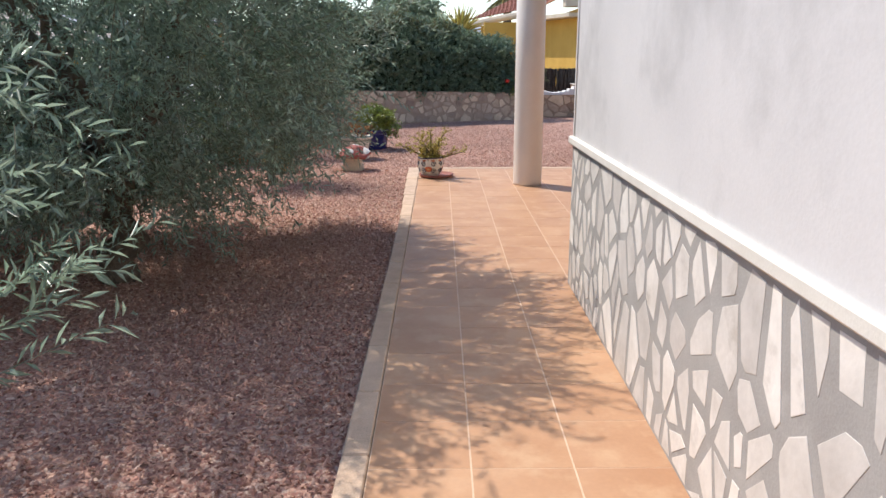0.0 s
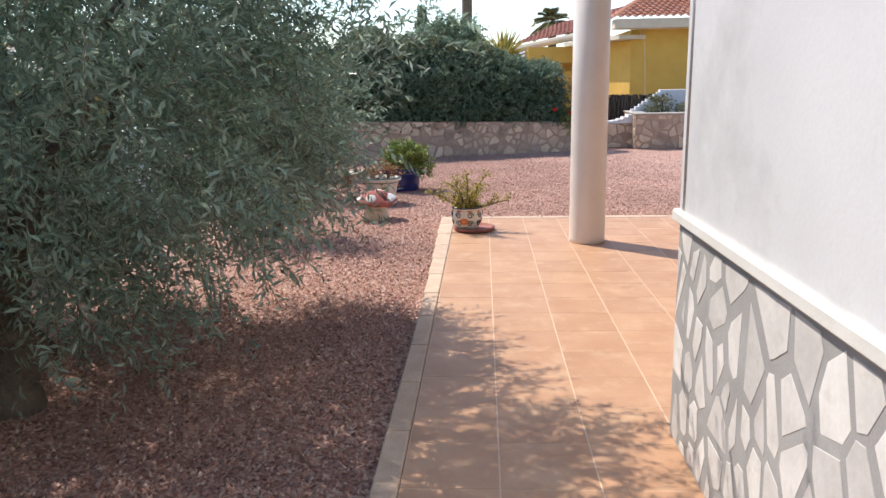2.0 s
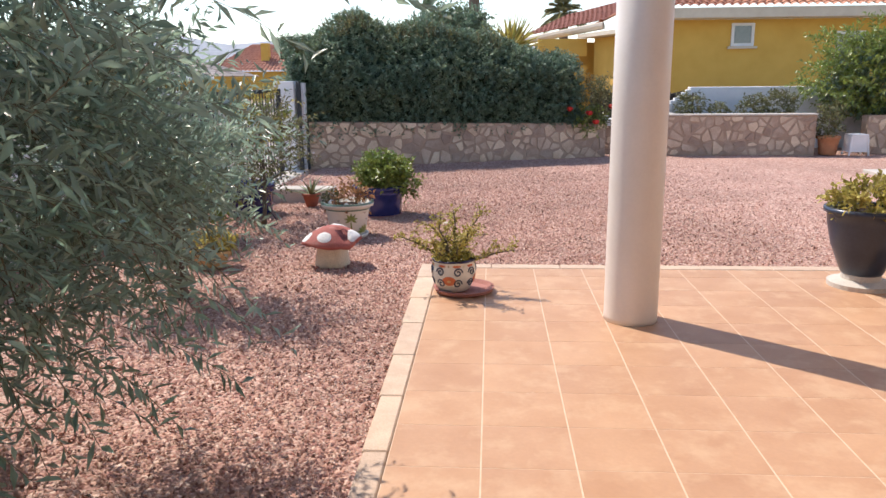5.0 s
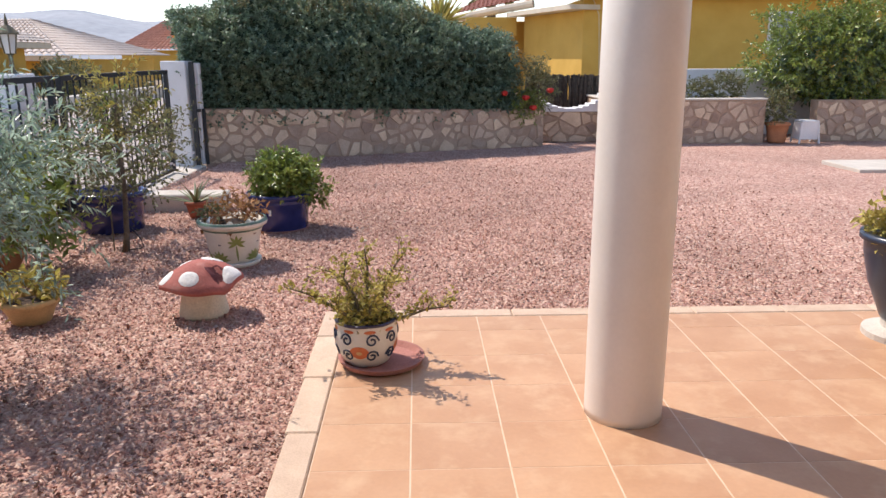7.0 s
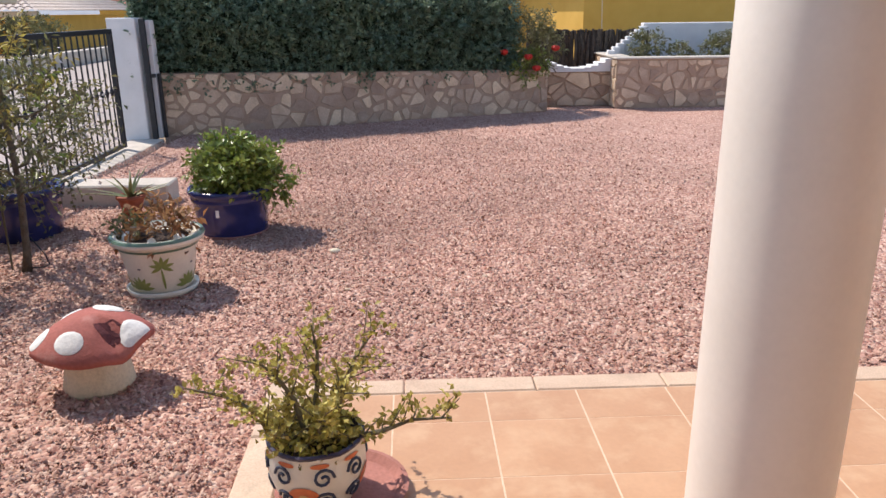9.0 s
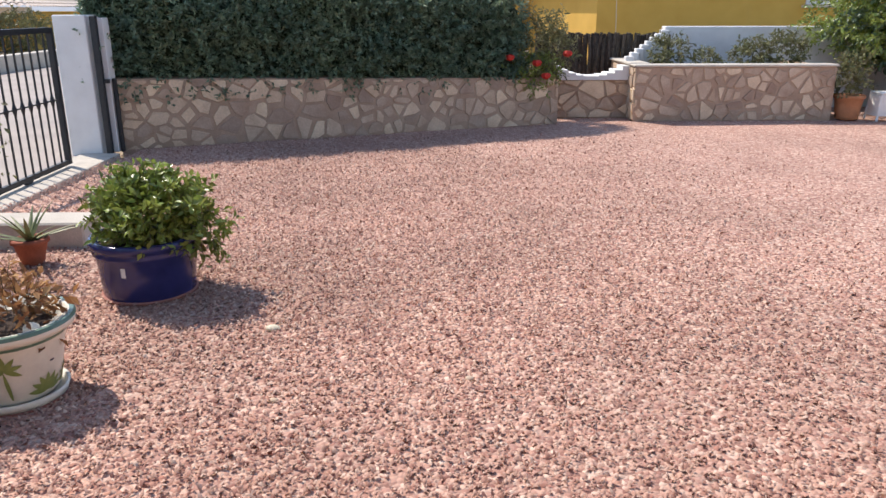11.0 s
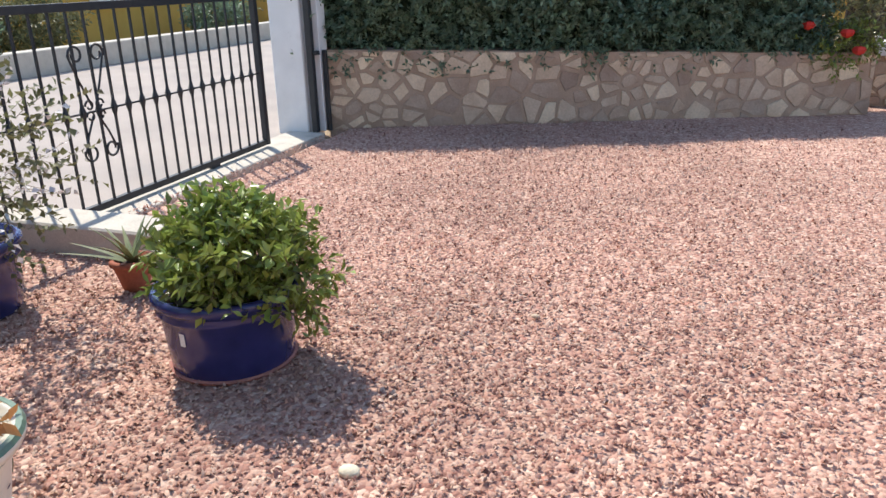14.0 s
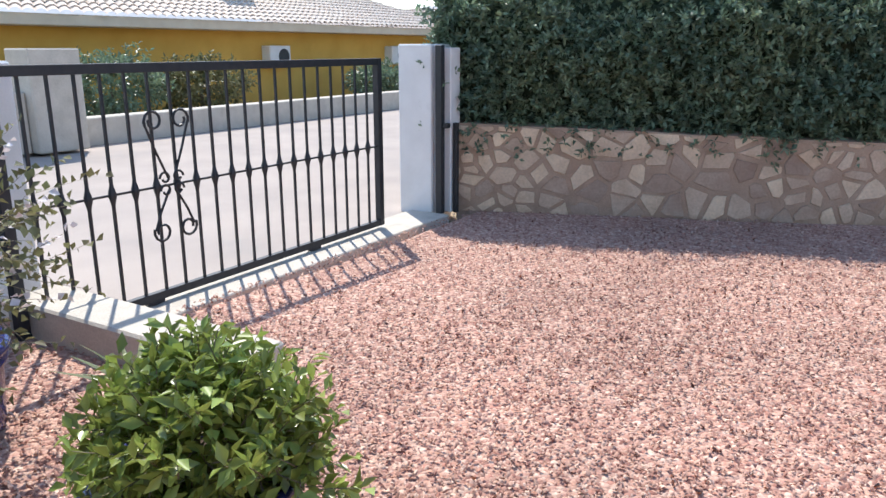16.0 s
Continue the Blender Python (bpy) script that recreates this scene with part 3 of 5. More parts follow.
def window_part(parent, x, y, z, w, h):
    f = bmesh.new()
    for q in ((x - w / 2, z - h / 2, x - w / 2 + 0.09, z + h / 2), (x + w / 2 - 0.09, z - h / 2, x + w / 2, z + h / 2), (x - w / 2 + 0.09, z - h / 2, x + w / 2 - 0.09, z - h / 2 + 0.09), (x - w / 2 + 0.09, z + h / 2 - 0.09, x + w / 2 - 0.09, z + h / 2)):
        box(q[0], y - 0.06, q[1], q[2], y + 0.02, q[3], bm=f)
    wp = part("window", f, WHITE, parent)
    part("pane", box(x - w / 2 + 0.09, y - 0.03, z - h / 2 + 0.09, x + w / 2 - 0.09, y - 0.01, z + h / 2 - 0.09), GLASS, wp)
    part("sill", box(x - w / 2 - 0.1, y - 0.14, z - h / 2 - 0.08, x + w / 2 + 0.1, y - 0.002, z - h / 2 - 0.01), EAVE, wp)


nh = thing("neighbour_house", (0, 0, 0), "yellow rendered single-storey house with clay tile roof", "house")
part("wall", box(5.3, 30, G - 0.1, 22, 42, 3.1), YELLOW, nh, "yellow rendered wall")
wing = pose(5.3, 30.0, 0, 0, 0, 106.8)
part("wing_wall", box(0.0, 0.0, G - 0.1, 4.4, -0.3, 2.75, m=wing), YELLOW, nh, "sunlit yellow wing wall")
part("wing_eave", box(-0.3, 0.62, 2.76, 4.6, -0.4, 2.9, m=wing), EAVE, nh)
pa = bmesh.new()
for x0, x1, z0, z1 in ((1.9, 2.35, G, 1.75), (3.25, 3.75, G, 1.75), (1.9, 3.75, 2.1, 2.75)):
    box(x0, 34.2, z0, x1, 34.5, z1, bm=pa)
for i in range(10):
    a = math.pi * (i + 0.5) / 10
    box(2.35 + 0.09 * i, 34.2, 1.75 + 0.33 * math.sin(a), 2.35 + 0.09 * (i + 1), 34.5, 2.1, bm=pa)
part("arched_porch", pa, YELLOW, nh)
part("porch_back", box(1.9, 36.5, G, 5.2, 36.7, 2.7), YELLOW, nh)
part("eave", box(4.6, 29.3, 3.10, 22.4, 30.0, 3.42, 0.02), EAVE, nh, "cream eave and gutter")
part("porch_eave", tube([(1.4, 35.4, 2.72), (2.9, 34.6, 2.98), (4.3, 33.9, 3.2)], 0.14, 8), EAVE, nh)
roof_slope("roof", nh, (4.5, 29.25, 3.42), (22.5, 29.25, 3.42), (20, 36, 5.4), (8, 36, 5.4), ROOF_TILE, 70, 18, 0.07)
roof_slope("roof", nh, (4.5, 42, 3.42), (4.5, 29.25, 3.42), (8, 36, 5.4), (8, 36.1, 5.4), ROOF_TILE, 40, 18, 0.07)
roof_slope("porch_roof", nh, (1.3, 35.5, 2.86), (4.3, 33.95, 3.36), (6.5, 36.0, 4.5), (3.4, 38.5, 3.9), ROOF_TILE, 18, 10, 0.06)
window_part(nh, 8.2, 30, 2.62, 0.72, 0.72)
window_part(nh, 11.6, 30, 2.1, 0.9, 1.2)
wire = tube([(5.5, 29.9, 3.2), (5.75, 29.86, 2.6), (5.8, 29.86, 1.6), (5.85, 29.86, 0.3)], 0.012, 5)
part("hanging_cable", wire, EAVE, nh)

sh = thing("street_house", (0, 0, 0), "long yellow bungalow with pale weathered roof tiles", "house")
part("wall", box(-27, 17.0, G - 0.4, -15.2, 36.5, 1.75), YELLOW, sh, "yellow rendered wall")
part("eave", box(-15.2, 16.4, 1.72, -14.4, 37.1, 1.95, 0.02), EAVE, sh)
roof_slope("roof", sh, (-14.3, 16.3, 1.95), (-14.3, 37.2, 1.95), (-20.5, 31, 4.3), (-20.5, 22, 4.3), ROOF_PALE, 80, 22, 0.06)
roof_slope("roof", sh, (-27.2, 16.3, 1.95), (-14.3, 16.3, 1.95), (-20.5, 22, 4.3), (-20.6, 22, 4.3), ROOF_PALE, 50, 22, 0.06)
ridge = tube([(-14.5, 16.5, 2.02), (-20.5, 22.0, 4.4)], 0.13, 8)
part("hip_ridge", ridge, ROOF_PALE, sh)
part("chimney", box(-17.2, 26.9, 2.6, -16.3, 27.9, 4.2, 0.03), YELLOW, sh)
for yy in (27.0, 33.0):
    ac = part("air_conditioner", box(-15.195, yy, 0.75, -14.85, yy + 0.85, 1.35, 0.03), WHITE, sh, "white air-conditioning unit")
    part("grille", lathe([(0.22, 0), (0.22, 0.01)], 16), IRON, ac).matrix_local = pose(-14.847, yy + 0.55, 1.05, 0, 90, 0)

fh = thing("far_house", (0, 0, -1.05), "yellow house with low hipped clay roof", "house")
part("wall", box(-34, 40, G - 0.4, -15.5, 52, 2.35), YELLOW, fh)
part("eave", box(-34.4, 39.4, 2.3, -15.0, 40.0, 2.52), EAVE, fh)
roof_slope("roof", fh, (-34.6, 39.3, 2.5), (-14.8, 39.3, 2.5), (-19.5, 46, 4.3), (-30, 46, 4.3), ROOF_PALE, 60, 14, 0.07)
roof_slope("roof", fh, (-14.8, 39.3, 2.5), (-14.8, 53, 2.5), (-19.5, 46.1, 4.3), (-19.5, 46, 4.3), ROOF_PALE, 50, 14, 0.07)
fh2 = thing("far_house", (-1.8, 0, -1.1), "distant house with clay roof and chimney", "house")
part("wall", box(-20, 64, G - 0.4, -12.5, 72, 3.0), YELLOW, fh2)
roof_slope("roof", fh2, (-20.5, 63.4, 3.0), (-12, 63.4, 3.0), (-13.5, 68, 5.2), (-18, 68, 5.2), ROOF_TILE, 26, 12, 0.08)
part("chimney", box(-16.4, 65.0, 3.6, -15.8, 65.6, 5.2), YELLOW, fh2)

skerb = obj("street_kerb_wall", box(-10.35, 12, G - 0.1, -10.0, 60, 0.27, 0.015), CONCRETE)
tagged(skerb, "low pale kerb wall along the street", "kerb", kind=S_)
# White blocks given the darker concrete tone to stand for their shaded faces.
blk = obj("street_pillar", box(-9.98, 16.75, G - 0.05, -9.45, 17.5, 1.28, 0.02), CONCRETE)
tagged(blk, "white pillar block beside the street", "pillar", kind=S_)
blk2 = obj("street_side_wall", box(-9.95, 8, G - 0.05, -9.6, 16.74, 0.72, 0.02), CONCRETE)
tagged(blk2, "white low street wall", "wall", kind=S_)

# lantern on the street wall
lp = obj("lantern_pillar", box(-3.86, 12.702, G - 0.1, -3.48, 13.05, 1.22, 0.012), WHITE)
tagged(lp, "white pillar at the end of the street wall", "pillar", kind=S_)
lan = thing("wall_lantern", (-3.59, 12.87, 1.22), "bronze-coloured lantern with glass panes on the white wall", "lantern")
part("stem", lathe([(0.07, 0), (0.05, 0.02), (0.028, 0.06), (0.024, 0.22), (0.05, 0.25)], 12), TWIG, lan, smooth=True)
body = bmesh.new()
for i in range(6):
    a = math.pi / 3 * i
    tube([(0.065 * math.cos(a), 0.065 * math.sin(a), 0.25), (0.105 * math.cos(a), 0.105 * math.sin(a), 0.48)], 0.008, 6, body)
part("cage", body, TWIG, lan)
lan_glass = part("pane", lathe([(0.058, 0.25), (0.098, 0.48)], 6), PLASTIC, lan, "milky glass")
part("cap", lathe([(0.13, 0.48), (0.125, 0.50), (0.06, 0.57), (0.02, 0.60), (0.016, 0.66), (0.003, 0.74)], 12), TWIG, lan)

lan.scale = (0.76, 0.76, 0.72)


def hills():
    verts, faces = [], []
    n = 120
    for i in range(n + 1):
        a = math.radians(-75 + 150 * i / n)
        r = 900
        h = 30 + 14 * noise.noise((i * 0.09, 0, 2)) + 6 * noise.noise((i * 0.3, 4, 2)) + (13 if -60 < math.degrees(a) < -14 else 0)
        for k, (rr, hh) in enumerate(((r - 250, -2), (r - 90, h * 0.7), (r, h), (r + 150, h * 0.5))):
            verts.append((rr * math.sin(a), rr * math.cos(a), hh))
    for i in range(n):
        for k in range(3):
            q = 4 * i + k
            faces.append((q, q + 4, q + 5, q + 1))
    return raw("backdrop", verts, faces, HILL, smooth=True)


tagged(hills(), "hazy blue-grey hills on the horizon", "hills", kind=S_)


# ---- planting ----
def limb(bm, a, b, r0, r1, rng, wig=0.08):
    a, b = Vector(a), Vector(b)
    n = 7
    pts = [a + (b - a) * (i / n) + Vector((rng.normal(), rng.normal(), rng.normal())) * wig * (b - a).length * (0.25 if 0 < i < n else 0) for i in range(n + 1)]
    tube(pts, [r0 + (r1 - r0) * i / n for i in range(n + 1)], 8, bm)


def olive_tree(place, radii, centre_z, twigs, seed, label, trunk_r=0.12, extra=(), shift=(0, 0), low=0.45):
    """Gnarled trunk, limbs and thousands of narrow leaves on drooping sprigs."""
    rng = np.random.default_rng(seed)
    t = thing("olive_tree", place, label, "tree")
    bm = bmesh.new()
    fork = Vector((0.05, -0.03, 0.48 * centre_z))
    limb(bm, (0, 0, -0.05), fork, trunk_r * 1.25, trunk_r * 0.8, rng, 0.12)
    part("trunk", bm, BARK, t, "gnarled grey trunk", True)
    for i in range(11):
        lb = bmesh.new()
        a = 2 * math.pi * i / 11 + rng.uniform(-0.2, 0.2)
        e = Vector((shift[0] + math.cos(a) * radii[0] * 0.5, shift[1] + math.sin(a) * radii[1] * 0.5, centre_z + rng.uniform(-0.15, 0.6) * radii[2]))
        limb(lb, fork * rng.uniform(0.7, 1.0), e, trunk_r * 0.45, 0.015, rng, 0.14)
        part("limb", lb, BARK, t, smooth=True)
    tufts = max(24, int(radii[0] * radii[1] * 44))
    td = unit(rng.normal(size=(tufts, 3)))
    lump = np.array([0.90 + 0.24 * noise.noise((v[0] * 2.1 + seed, v[1] * 2.1, v[2] * 2.1)) for v in td])[:, None]
    tc = td * rng.uniform(0.45, 1.0, (tufts, 1)) ** 0.5 * lump * np.array(radii)
    heading = td + rng.normal(size=(tufts, 3)) * 0.35
    pick = rng.integers(0, tufts, twigs)
    stray = (rng.random(twigs) < 0.34)[:, None]
    d = unit(np.where(stray, rng.normal(size=(twigs, 3)), heading[pick]))
    c = np.where(stray, d * rng.uniform(0.2, 0.92, (twigs, 1)) * np.array(radii), tc[pick] + rng.normal(size=(twigs, 3)) * np.array([0.15, 0.15, 0.11]))
    c = c + np.array([shift[0], shift[1], centre_z])
    skirt = np.array([0.16 * noise.noise((p[0] * 2.3, p[1] * 2.3, seed)) for p in c])
    c[:, 2] = np.maximum(c[:, 2], low + skirt + 0.3 / (1 + np.exp(3 * (c[:, 0] - shift[0] + 0.1))) + 0.10 * rng.normal(size=twigs))
    out = d * np.array([1, 1, 0.55]) + np.array([0, 0, 0.05])
    for (ex, ey, ez, er, n) in extra:
        q = unit(rng.normal(size=(n, 3)))
        c = np.concatenate([c, q * er * rng.uniform(0.2, 1, (n, 1)) + np.array([ex, ey, ez])])
        out = np.concatenate([out, q + np.array([0.5, 0, 0.2])])
    lines, base, way = sprigs(c, out, 0.34, 17, rng, 0.45, 0.85)
    twig_mesh("twig_growth", lines[:, ::4], 0.0022, TWIG, t)
    n = len(base)
    leaf_mesh("crown", base, way, rng.uniform(0.036, 0.066, n), rng.uniform(0.010, 0.016, n), OLIVE, t, "silvery grey-green narrow leaves", rng)
    return t


olive_tree((-2.05, 5.02, G), (1.85, 2.0, 1.45), 1.55, 9000, 3, "large bushy olive tree standing in the gravel", 0.10, extra=((0.85, 1.45, 1.2, 0.40, 330), (0.6, 1.85, 1.1, 0.34, 180)), shift=(-0.31, 0.21), low=0.50)
olive_tree((-1.93, 8.82, G), (0.42, 0.36, 0.31), 0.9, 330, 5, "low young olive tree standing in the gravel", 0.045, low=0.5)
second = olive_tree((-3.25, 0.25, G), (1.05, 1.15, 0.85), 1.5, 1400, 8, "second olive tree with a long bough reaching to the path", 0.10)
rb = np.random.default_rng(55)
bough = bmesh.new()
limb(bough, (0.1, 0.05, 0.9), (1.85, 1.85, 0.85), 0.03, 0.008, rb, 0.06)
part("limb", bough, BARK, second, smooth=True)
n_b = 40
bc = np.stack([rb.normal(1.88, 0.13, n_b), rb.normal(1.95, 0.16, n_b), rb.uniform(0.62, 1.36, n_b)], 1)
bl, bb, bw = sprigs(bc, np.array([[0.75, 0.1, 0.42]]) + rb.normal(size=(n_b, 3)) * 0.12, 0.36, 20, rb, 0.1, 0.75)
twig_mesh("twig_growth", bl[:, ::4], 0.0025, OLIVE, second)
leaf_mesh("bough_leaves", bb, bw, rb.uniform(0.05, 0.08, len(bb)), rb.uniform(0.010, 0.014, len(bb)), OLIVE, second, "pale silvery olive sprigs", rb)


def bush(parent, centre, radii, sprig_n, seed, material, leaf, width, per=9, length=0.16, floor_=None, twigs=True, name="foliage", label="", lift=0.3, droop=0.15, spread=0.9):
    rng = np.random.default_rng(seed)
    d = unit(rng.normal(size=(sprig_n, 3)))
    r = rng.uniform(0.15, 1.0, (sprig_n, 1)) ** 0.5
    lump = np.array([0.88 + 0.3 * noise.noise((v[0] * 2 + seed, v[1] * 2, v[2] * 2)) for v in d])[:, None]
    c = d * r * lump * np.array(radii) + np.array(centre)
    if floor_ is not None:
        c[:, 2] = np.maximum(c[:, 2], floor_)
    lines, base, way = sprigs(c, d + np.array([0, 0, lift]), length, per, rng, 0.2, spread)
    if twigs:
        twig_mesh("twig_growth", lines[:, ::2], 0.003, TWIG, parent)
    n = len(base)
    return leaf_mesh(name, base, way, rng.uniform(0.7, 1.25, n) * leaf, rng.uniform(0.7, 1.25, n) * width, material, parent, label, rng, droop)


def hedge():
    """Long clipped hedge along the garden wall."""
    rng = np.random.default_rng(21)
    t = thing("hedge", (0, 0, 0), "tall dense dark-green hedge behind the stone wall", "hedge")
    L = WL - 0.55
    back = -np.array(WO)

    def top(u):
        k = u / L
        return 2.16 + 0.09 * math.sin(u * 1.3) + 0.22 * noise.noise((u * 1.5, 0, 9)) - max(0, k - 0.66) * 1.7 - max(0, 0.5 - u) * 0.5

    def front_top(u):
        return min(1.58 + 0.12 * noise.noise((u * 1.1, 3, 5)), top(u) - 0.2)

    def skin(u, a):
        """Set-back and height for a from 0 (wall top) over 0.5 (front edge) to 1 (back)."""
        h0, h1 = front_top(u), top(u)
        if a < 0.5:
            return 0.16, 0.42 + (h0 - 0.42) * a * 2
        k = (a - 0.5) * 2
        return 0.16 + 1.25 * k, h0 + (h1 - h0) * math.sin(min(1, k * 1.7) * math.pi / 2) - max(0, k - 0.75) * 0.3

    # Added closed shell behind the leaves; its dark colour stands for inner shade.
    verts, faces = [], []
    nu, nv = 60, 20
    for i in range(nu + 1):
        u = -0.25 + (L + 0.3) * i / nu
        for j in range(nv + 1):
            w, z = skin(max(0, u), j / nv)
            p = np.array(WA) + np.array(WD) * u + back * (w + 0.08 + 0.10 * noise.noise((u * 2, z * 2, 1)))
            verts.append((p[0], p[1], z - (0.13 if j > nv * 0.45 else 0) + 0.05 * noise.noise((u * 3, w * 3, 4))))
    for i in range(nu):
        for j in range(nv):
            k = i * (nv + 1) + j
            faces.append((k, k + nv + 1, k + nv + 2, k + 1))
    raw("shade_core", verts, faces, HEDGE_CORE, t, smooth=True)
    n = 6000
    u = rng.uniform(-0.3, L + 0.1, n)
    a = rng.uniform(0.0, 0.95, n)
    front = a < 0.5
    wz = np.array([skin(max(0, q), b) for q, b in zip(u, a)])
    z = wz[:, 1] + np.where(front, 0.0, rng.uniform(-0.12, 0.06, n))
    w = wz[:, 0] + np.where(front, 0.06 * rng.normal(size=n), 0.0) + 0.1 * np.array([noise.noise((p * 2, q * 2, 1)) for p, q in zip(u, z)])
    c = np.array(WA)[None] + np.array(WD)[None] * u[:, None] + back[None] * w[:, None]
    c[:, 2] = z
    out = np.where(front[:, None], np.array(WO)[None] * 0.8 + np.array([0, 0, 0.35])[None], np.array([0, 0, 0.9])[None] + np.array(WO)[None] * 0.45)
    lines, base, way = sprigs(c, out, 0.15, 12, rng, 0.2, 0.95)
    m = len(base)
    leaf_mesh("foliage", base, way, rng.uniform(0.04, 0.075, m), rng.uniform(0.018, 0.03, m), HEDGE, t, "small dark-green leaves", rng)
    k = 520
    u = rng.uniform(-0.2, L, k)
    c = np.array(WA)[None] + np.array(WD)[None] * u[:, None] + back[None] * rng.uniform(0.35, 1.3, k)[:, None]
    c[:, 2] = [top(max(0, q)) - 0.20 for q in u]
    lines, base, way = sprigs(c, np.array([[0, 0, 1.0]]) + rng.normal(size=(k, 3)) * 0.25, 0.34, 14, rng, 0.25, 0.9)
    twig_mesh("twig_growth", lines[:, ::3], 0.004, TWIG, t)
    m = len(base)
    leaf_mesh("young_growth", base, way, rng.uniform(0.035, 0.065, m), rng.uniform(0.016, 0.026, m), LEAF_G, t, "pale young shoots", rng)
    return t


hedge()

rose = thing("flowering_shrub", (1.88, 18.70, 0.50), "leafy shrub with red blooms spilling over the wall", "shrub")
bush(rose, (0, 0, 0.35), (0.62, 0.4, 0.50), 420, 31, LEAF_G, 0.07, 0.022, 9, 0.2)
bush(rose, (-0.05, -0.3, 0.05), (0.35, 0.22, 0.22), 140, 32, LEAF, 0.06, 0.025, 8, 0.14)
for i, (x, y, z) in enumerate(((0.0, -0.55, 0.19), (0.12, -0.57, 0.03), (0.42, -0.40, 0.30), (-0.35, -0.5, 0.26))):
    bm = lathe([(0.012, -0.03), (0.05, -0.01), (0.065, 0.02), (0.045, 0.05), (0.012, 0.055)], 10, 0.5)
    part("bloom", bm, FLOWER, rose, "red bloom").location = (x, y, z)

screen = thing("brush_screen", (2.15, 20.1, 0), "dark dry brushwood screen fence", "fence")
rs = random.Random(5)
for i in range(92):
    x = i * 0.0225
    part("stick", tube([(x, rs.uniform(-0.04, 0.04), 0.2), (x + rs.uniform(-0.02, 0.02), rs.uniform(-0.05, 0.05), 0.7), (x + rs.uniform(-0.02, 0.02), rs.uniform(-0.06, 0.06), 1.02 + rs.uniform(-0.025, 0.02))], [0.026, 0.026, 0.022], 5), SCREEN, screen)

bigbush = thing("large_shrub", (7.85, 19.55, G - 0.06), "large rounded green shrub behind the low wall", "shrub")
bush(bigbush, (0, 0, 1.50), (1.85, 0.9, 1.1), 1700, 41, LEAF, 0.085, 0.035, 9, 0.22)
bush(bigbush, (0, 0.1, 1.3), (1.4, 0.6, 0.85), 500, 44, HEDGE, 0.12, 0.07, 8, 0.2)
part("stem", tube([(0, 0, 0), (0.05, 0.02, 0.6), (0, 0, 1.2)], [0.06, 0.05, 0.03]), BARK, bigbush)

for x, z, s in ((3.95, 0.53, 1.0), (4.5, 0.53, 0.55), (5.15, 0.53, 0.9), (5.6, 0.53, 1.1)):
    pb = thing("planter_shrub", (x, 19.25, z), "small green shrub growing in the stone planter", "shrub", "planter shrubs")
    bush(pb, (0, 0, 0.24 * s), (0.28 * s, 0.25, 0.24 * s), int(110 * s), int(x * 10), LEAF_G, 0.065, 0.026, 8, 0.13)


def cypress(x, y, h):
    t = thing("cypress", (x, y, G), "slender dark cypress in the distance", "tree", "distant cypresses")
    rng = np.random.default_rng(int(h * 10 + x * 7) % 1000)
    part("trunk", tube([(0, 0, 0), (0, 0, h * 0.8)], [0.15, 0.03]), BARK, t)
    n = 1500
    z = rng.random(n)
    r = h * 0.085 * np.sin(np.pi * np.clip(z * 0.92 + 0.08, 0, 1)) ** 0.6 * rng.uniform(0.5, 1, n)
    a = rng.uniform(0, 6.283, n)
    base = np.stack([r * np.cos(a), r * np.sin(a), z * h], 1)
    leaf_mesh("crown", base, np.stack([np.cos(a) * 0.4, np.sin(a) * 0.4, np.ones(n)], 1), 0.5, 0.22, HEDGE, t, "", rng)


def palm(x, y, h, s, seed, label, trunk=0.16):
    t = thing("palm_tree", (x, y, G), label, "palm")
    rng = np.random.default_rng(seed)
    part("trunk", tube([(0, 0, 0), (0.05, 0, h * 0.5), (0, 0, h)], [trunk * 1.2, trunk, trunk]), BARK, t)
    base, way, le = [], [], []
    fr = bmesh.new()
    for i in range(34):
        a, e = rng.uniform(0, 6.283), rng.uniform(-0.3, 1.45)
        pts = []
        for k in range(9):
            q = k / 8
            rad = s * q * math.cos(e) * (1 - 0.1 * q)
            pts.append(Vector((rad * math.cos(a), rad * math.sin(a), h + s * q * math.sin(e) - 0.55 * s * q * q)))
        tube(pts, 0.012 * s, 4, fr)
        side = Vector((-math.sin(a), math.cos(a), 0))
        for k in range(24):
            q = 0.15 + 0.85 * k / 24
            f = q * 8
            i0 = min(int(f), 7)
            p = pts[i0].lerp(pts[i0 + 1], f - i0)
            dirn = (pts[i0 + 1] - pts[i0]).normalized()
            for sgn in (-1, 1):
                base.append(p)
                way.append(side * sgn + dirn * 0.9 + Vector((0, 0, -0.15)))
                le.append(s * 0.30 * math.sin(math.pi * min(1, q * 0.8 + 0.2)) + 0.05)
    part("frond_ribs", fr, LEAF_Y, t)
    leaf_mesh("fronds", np.array(base), np.array(way), np.array(le), 0.03 * s, LEAF_G if trunk > 0.2 else LEAF_Y, t, "feathery fronds", rng)


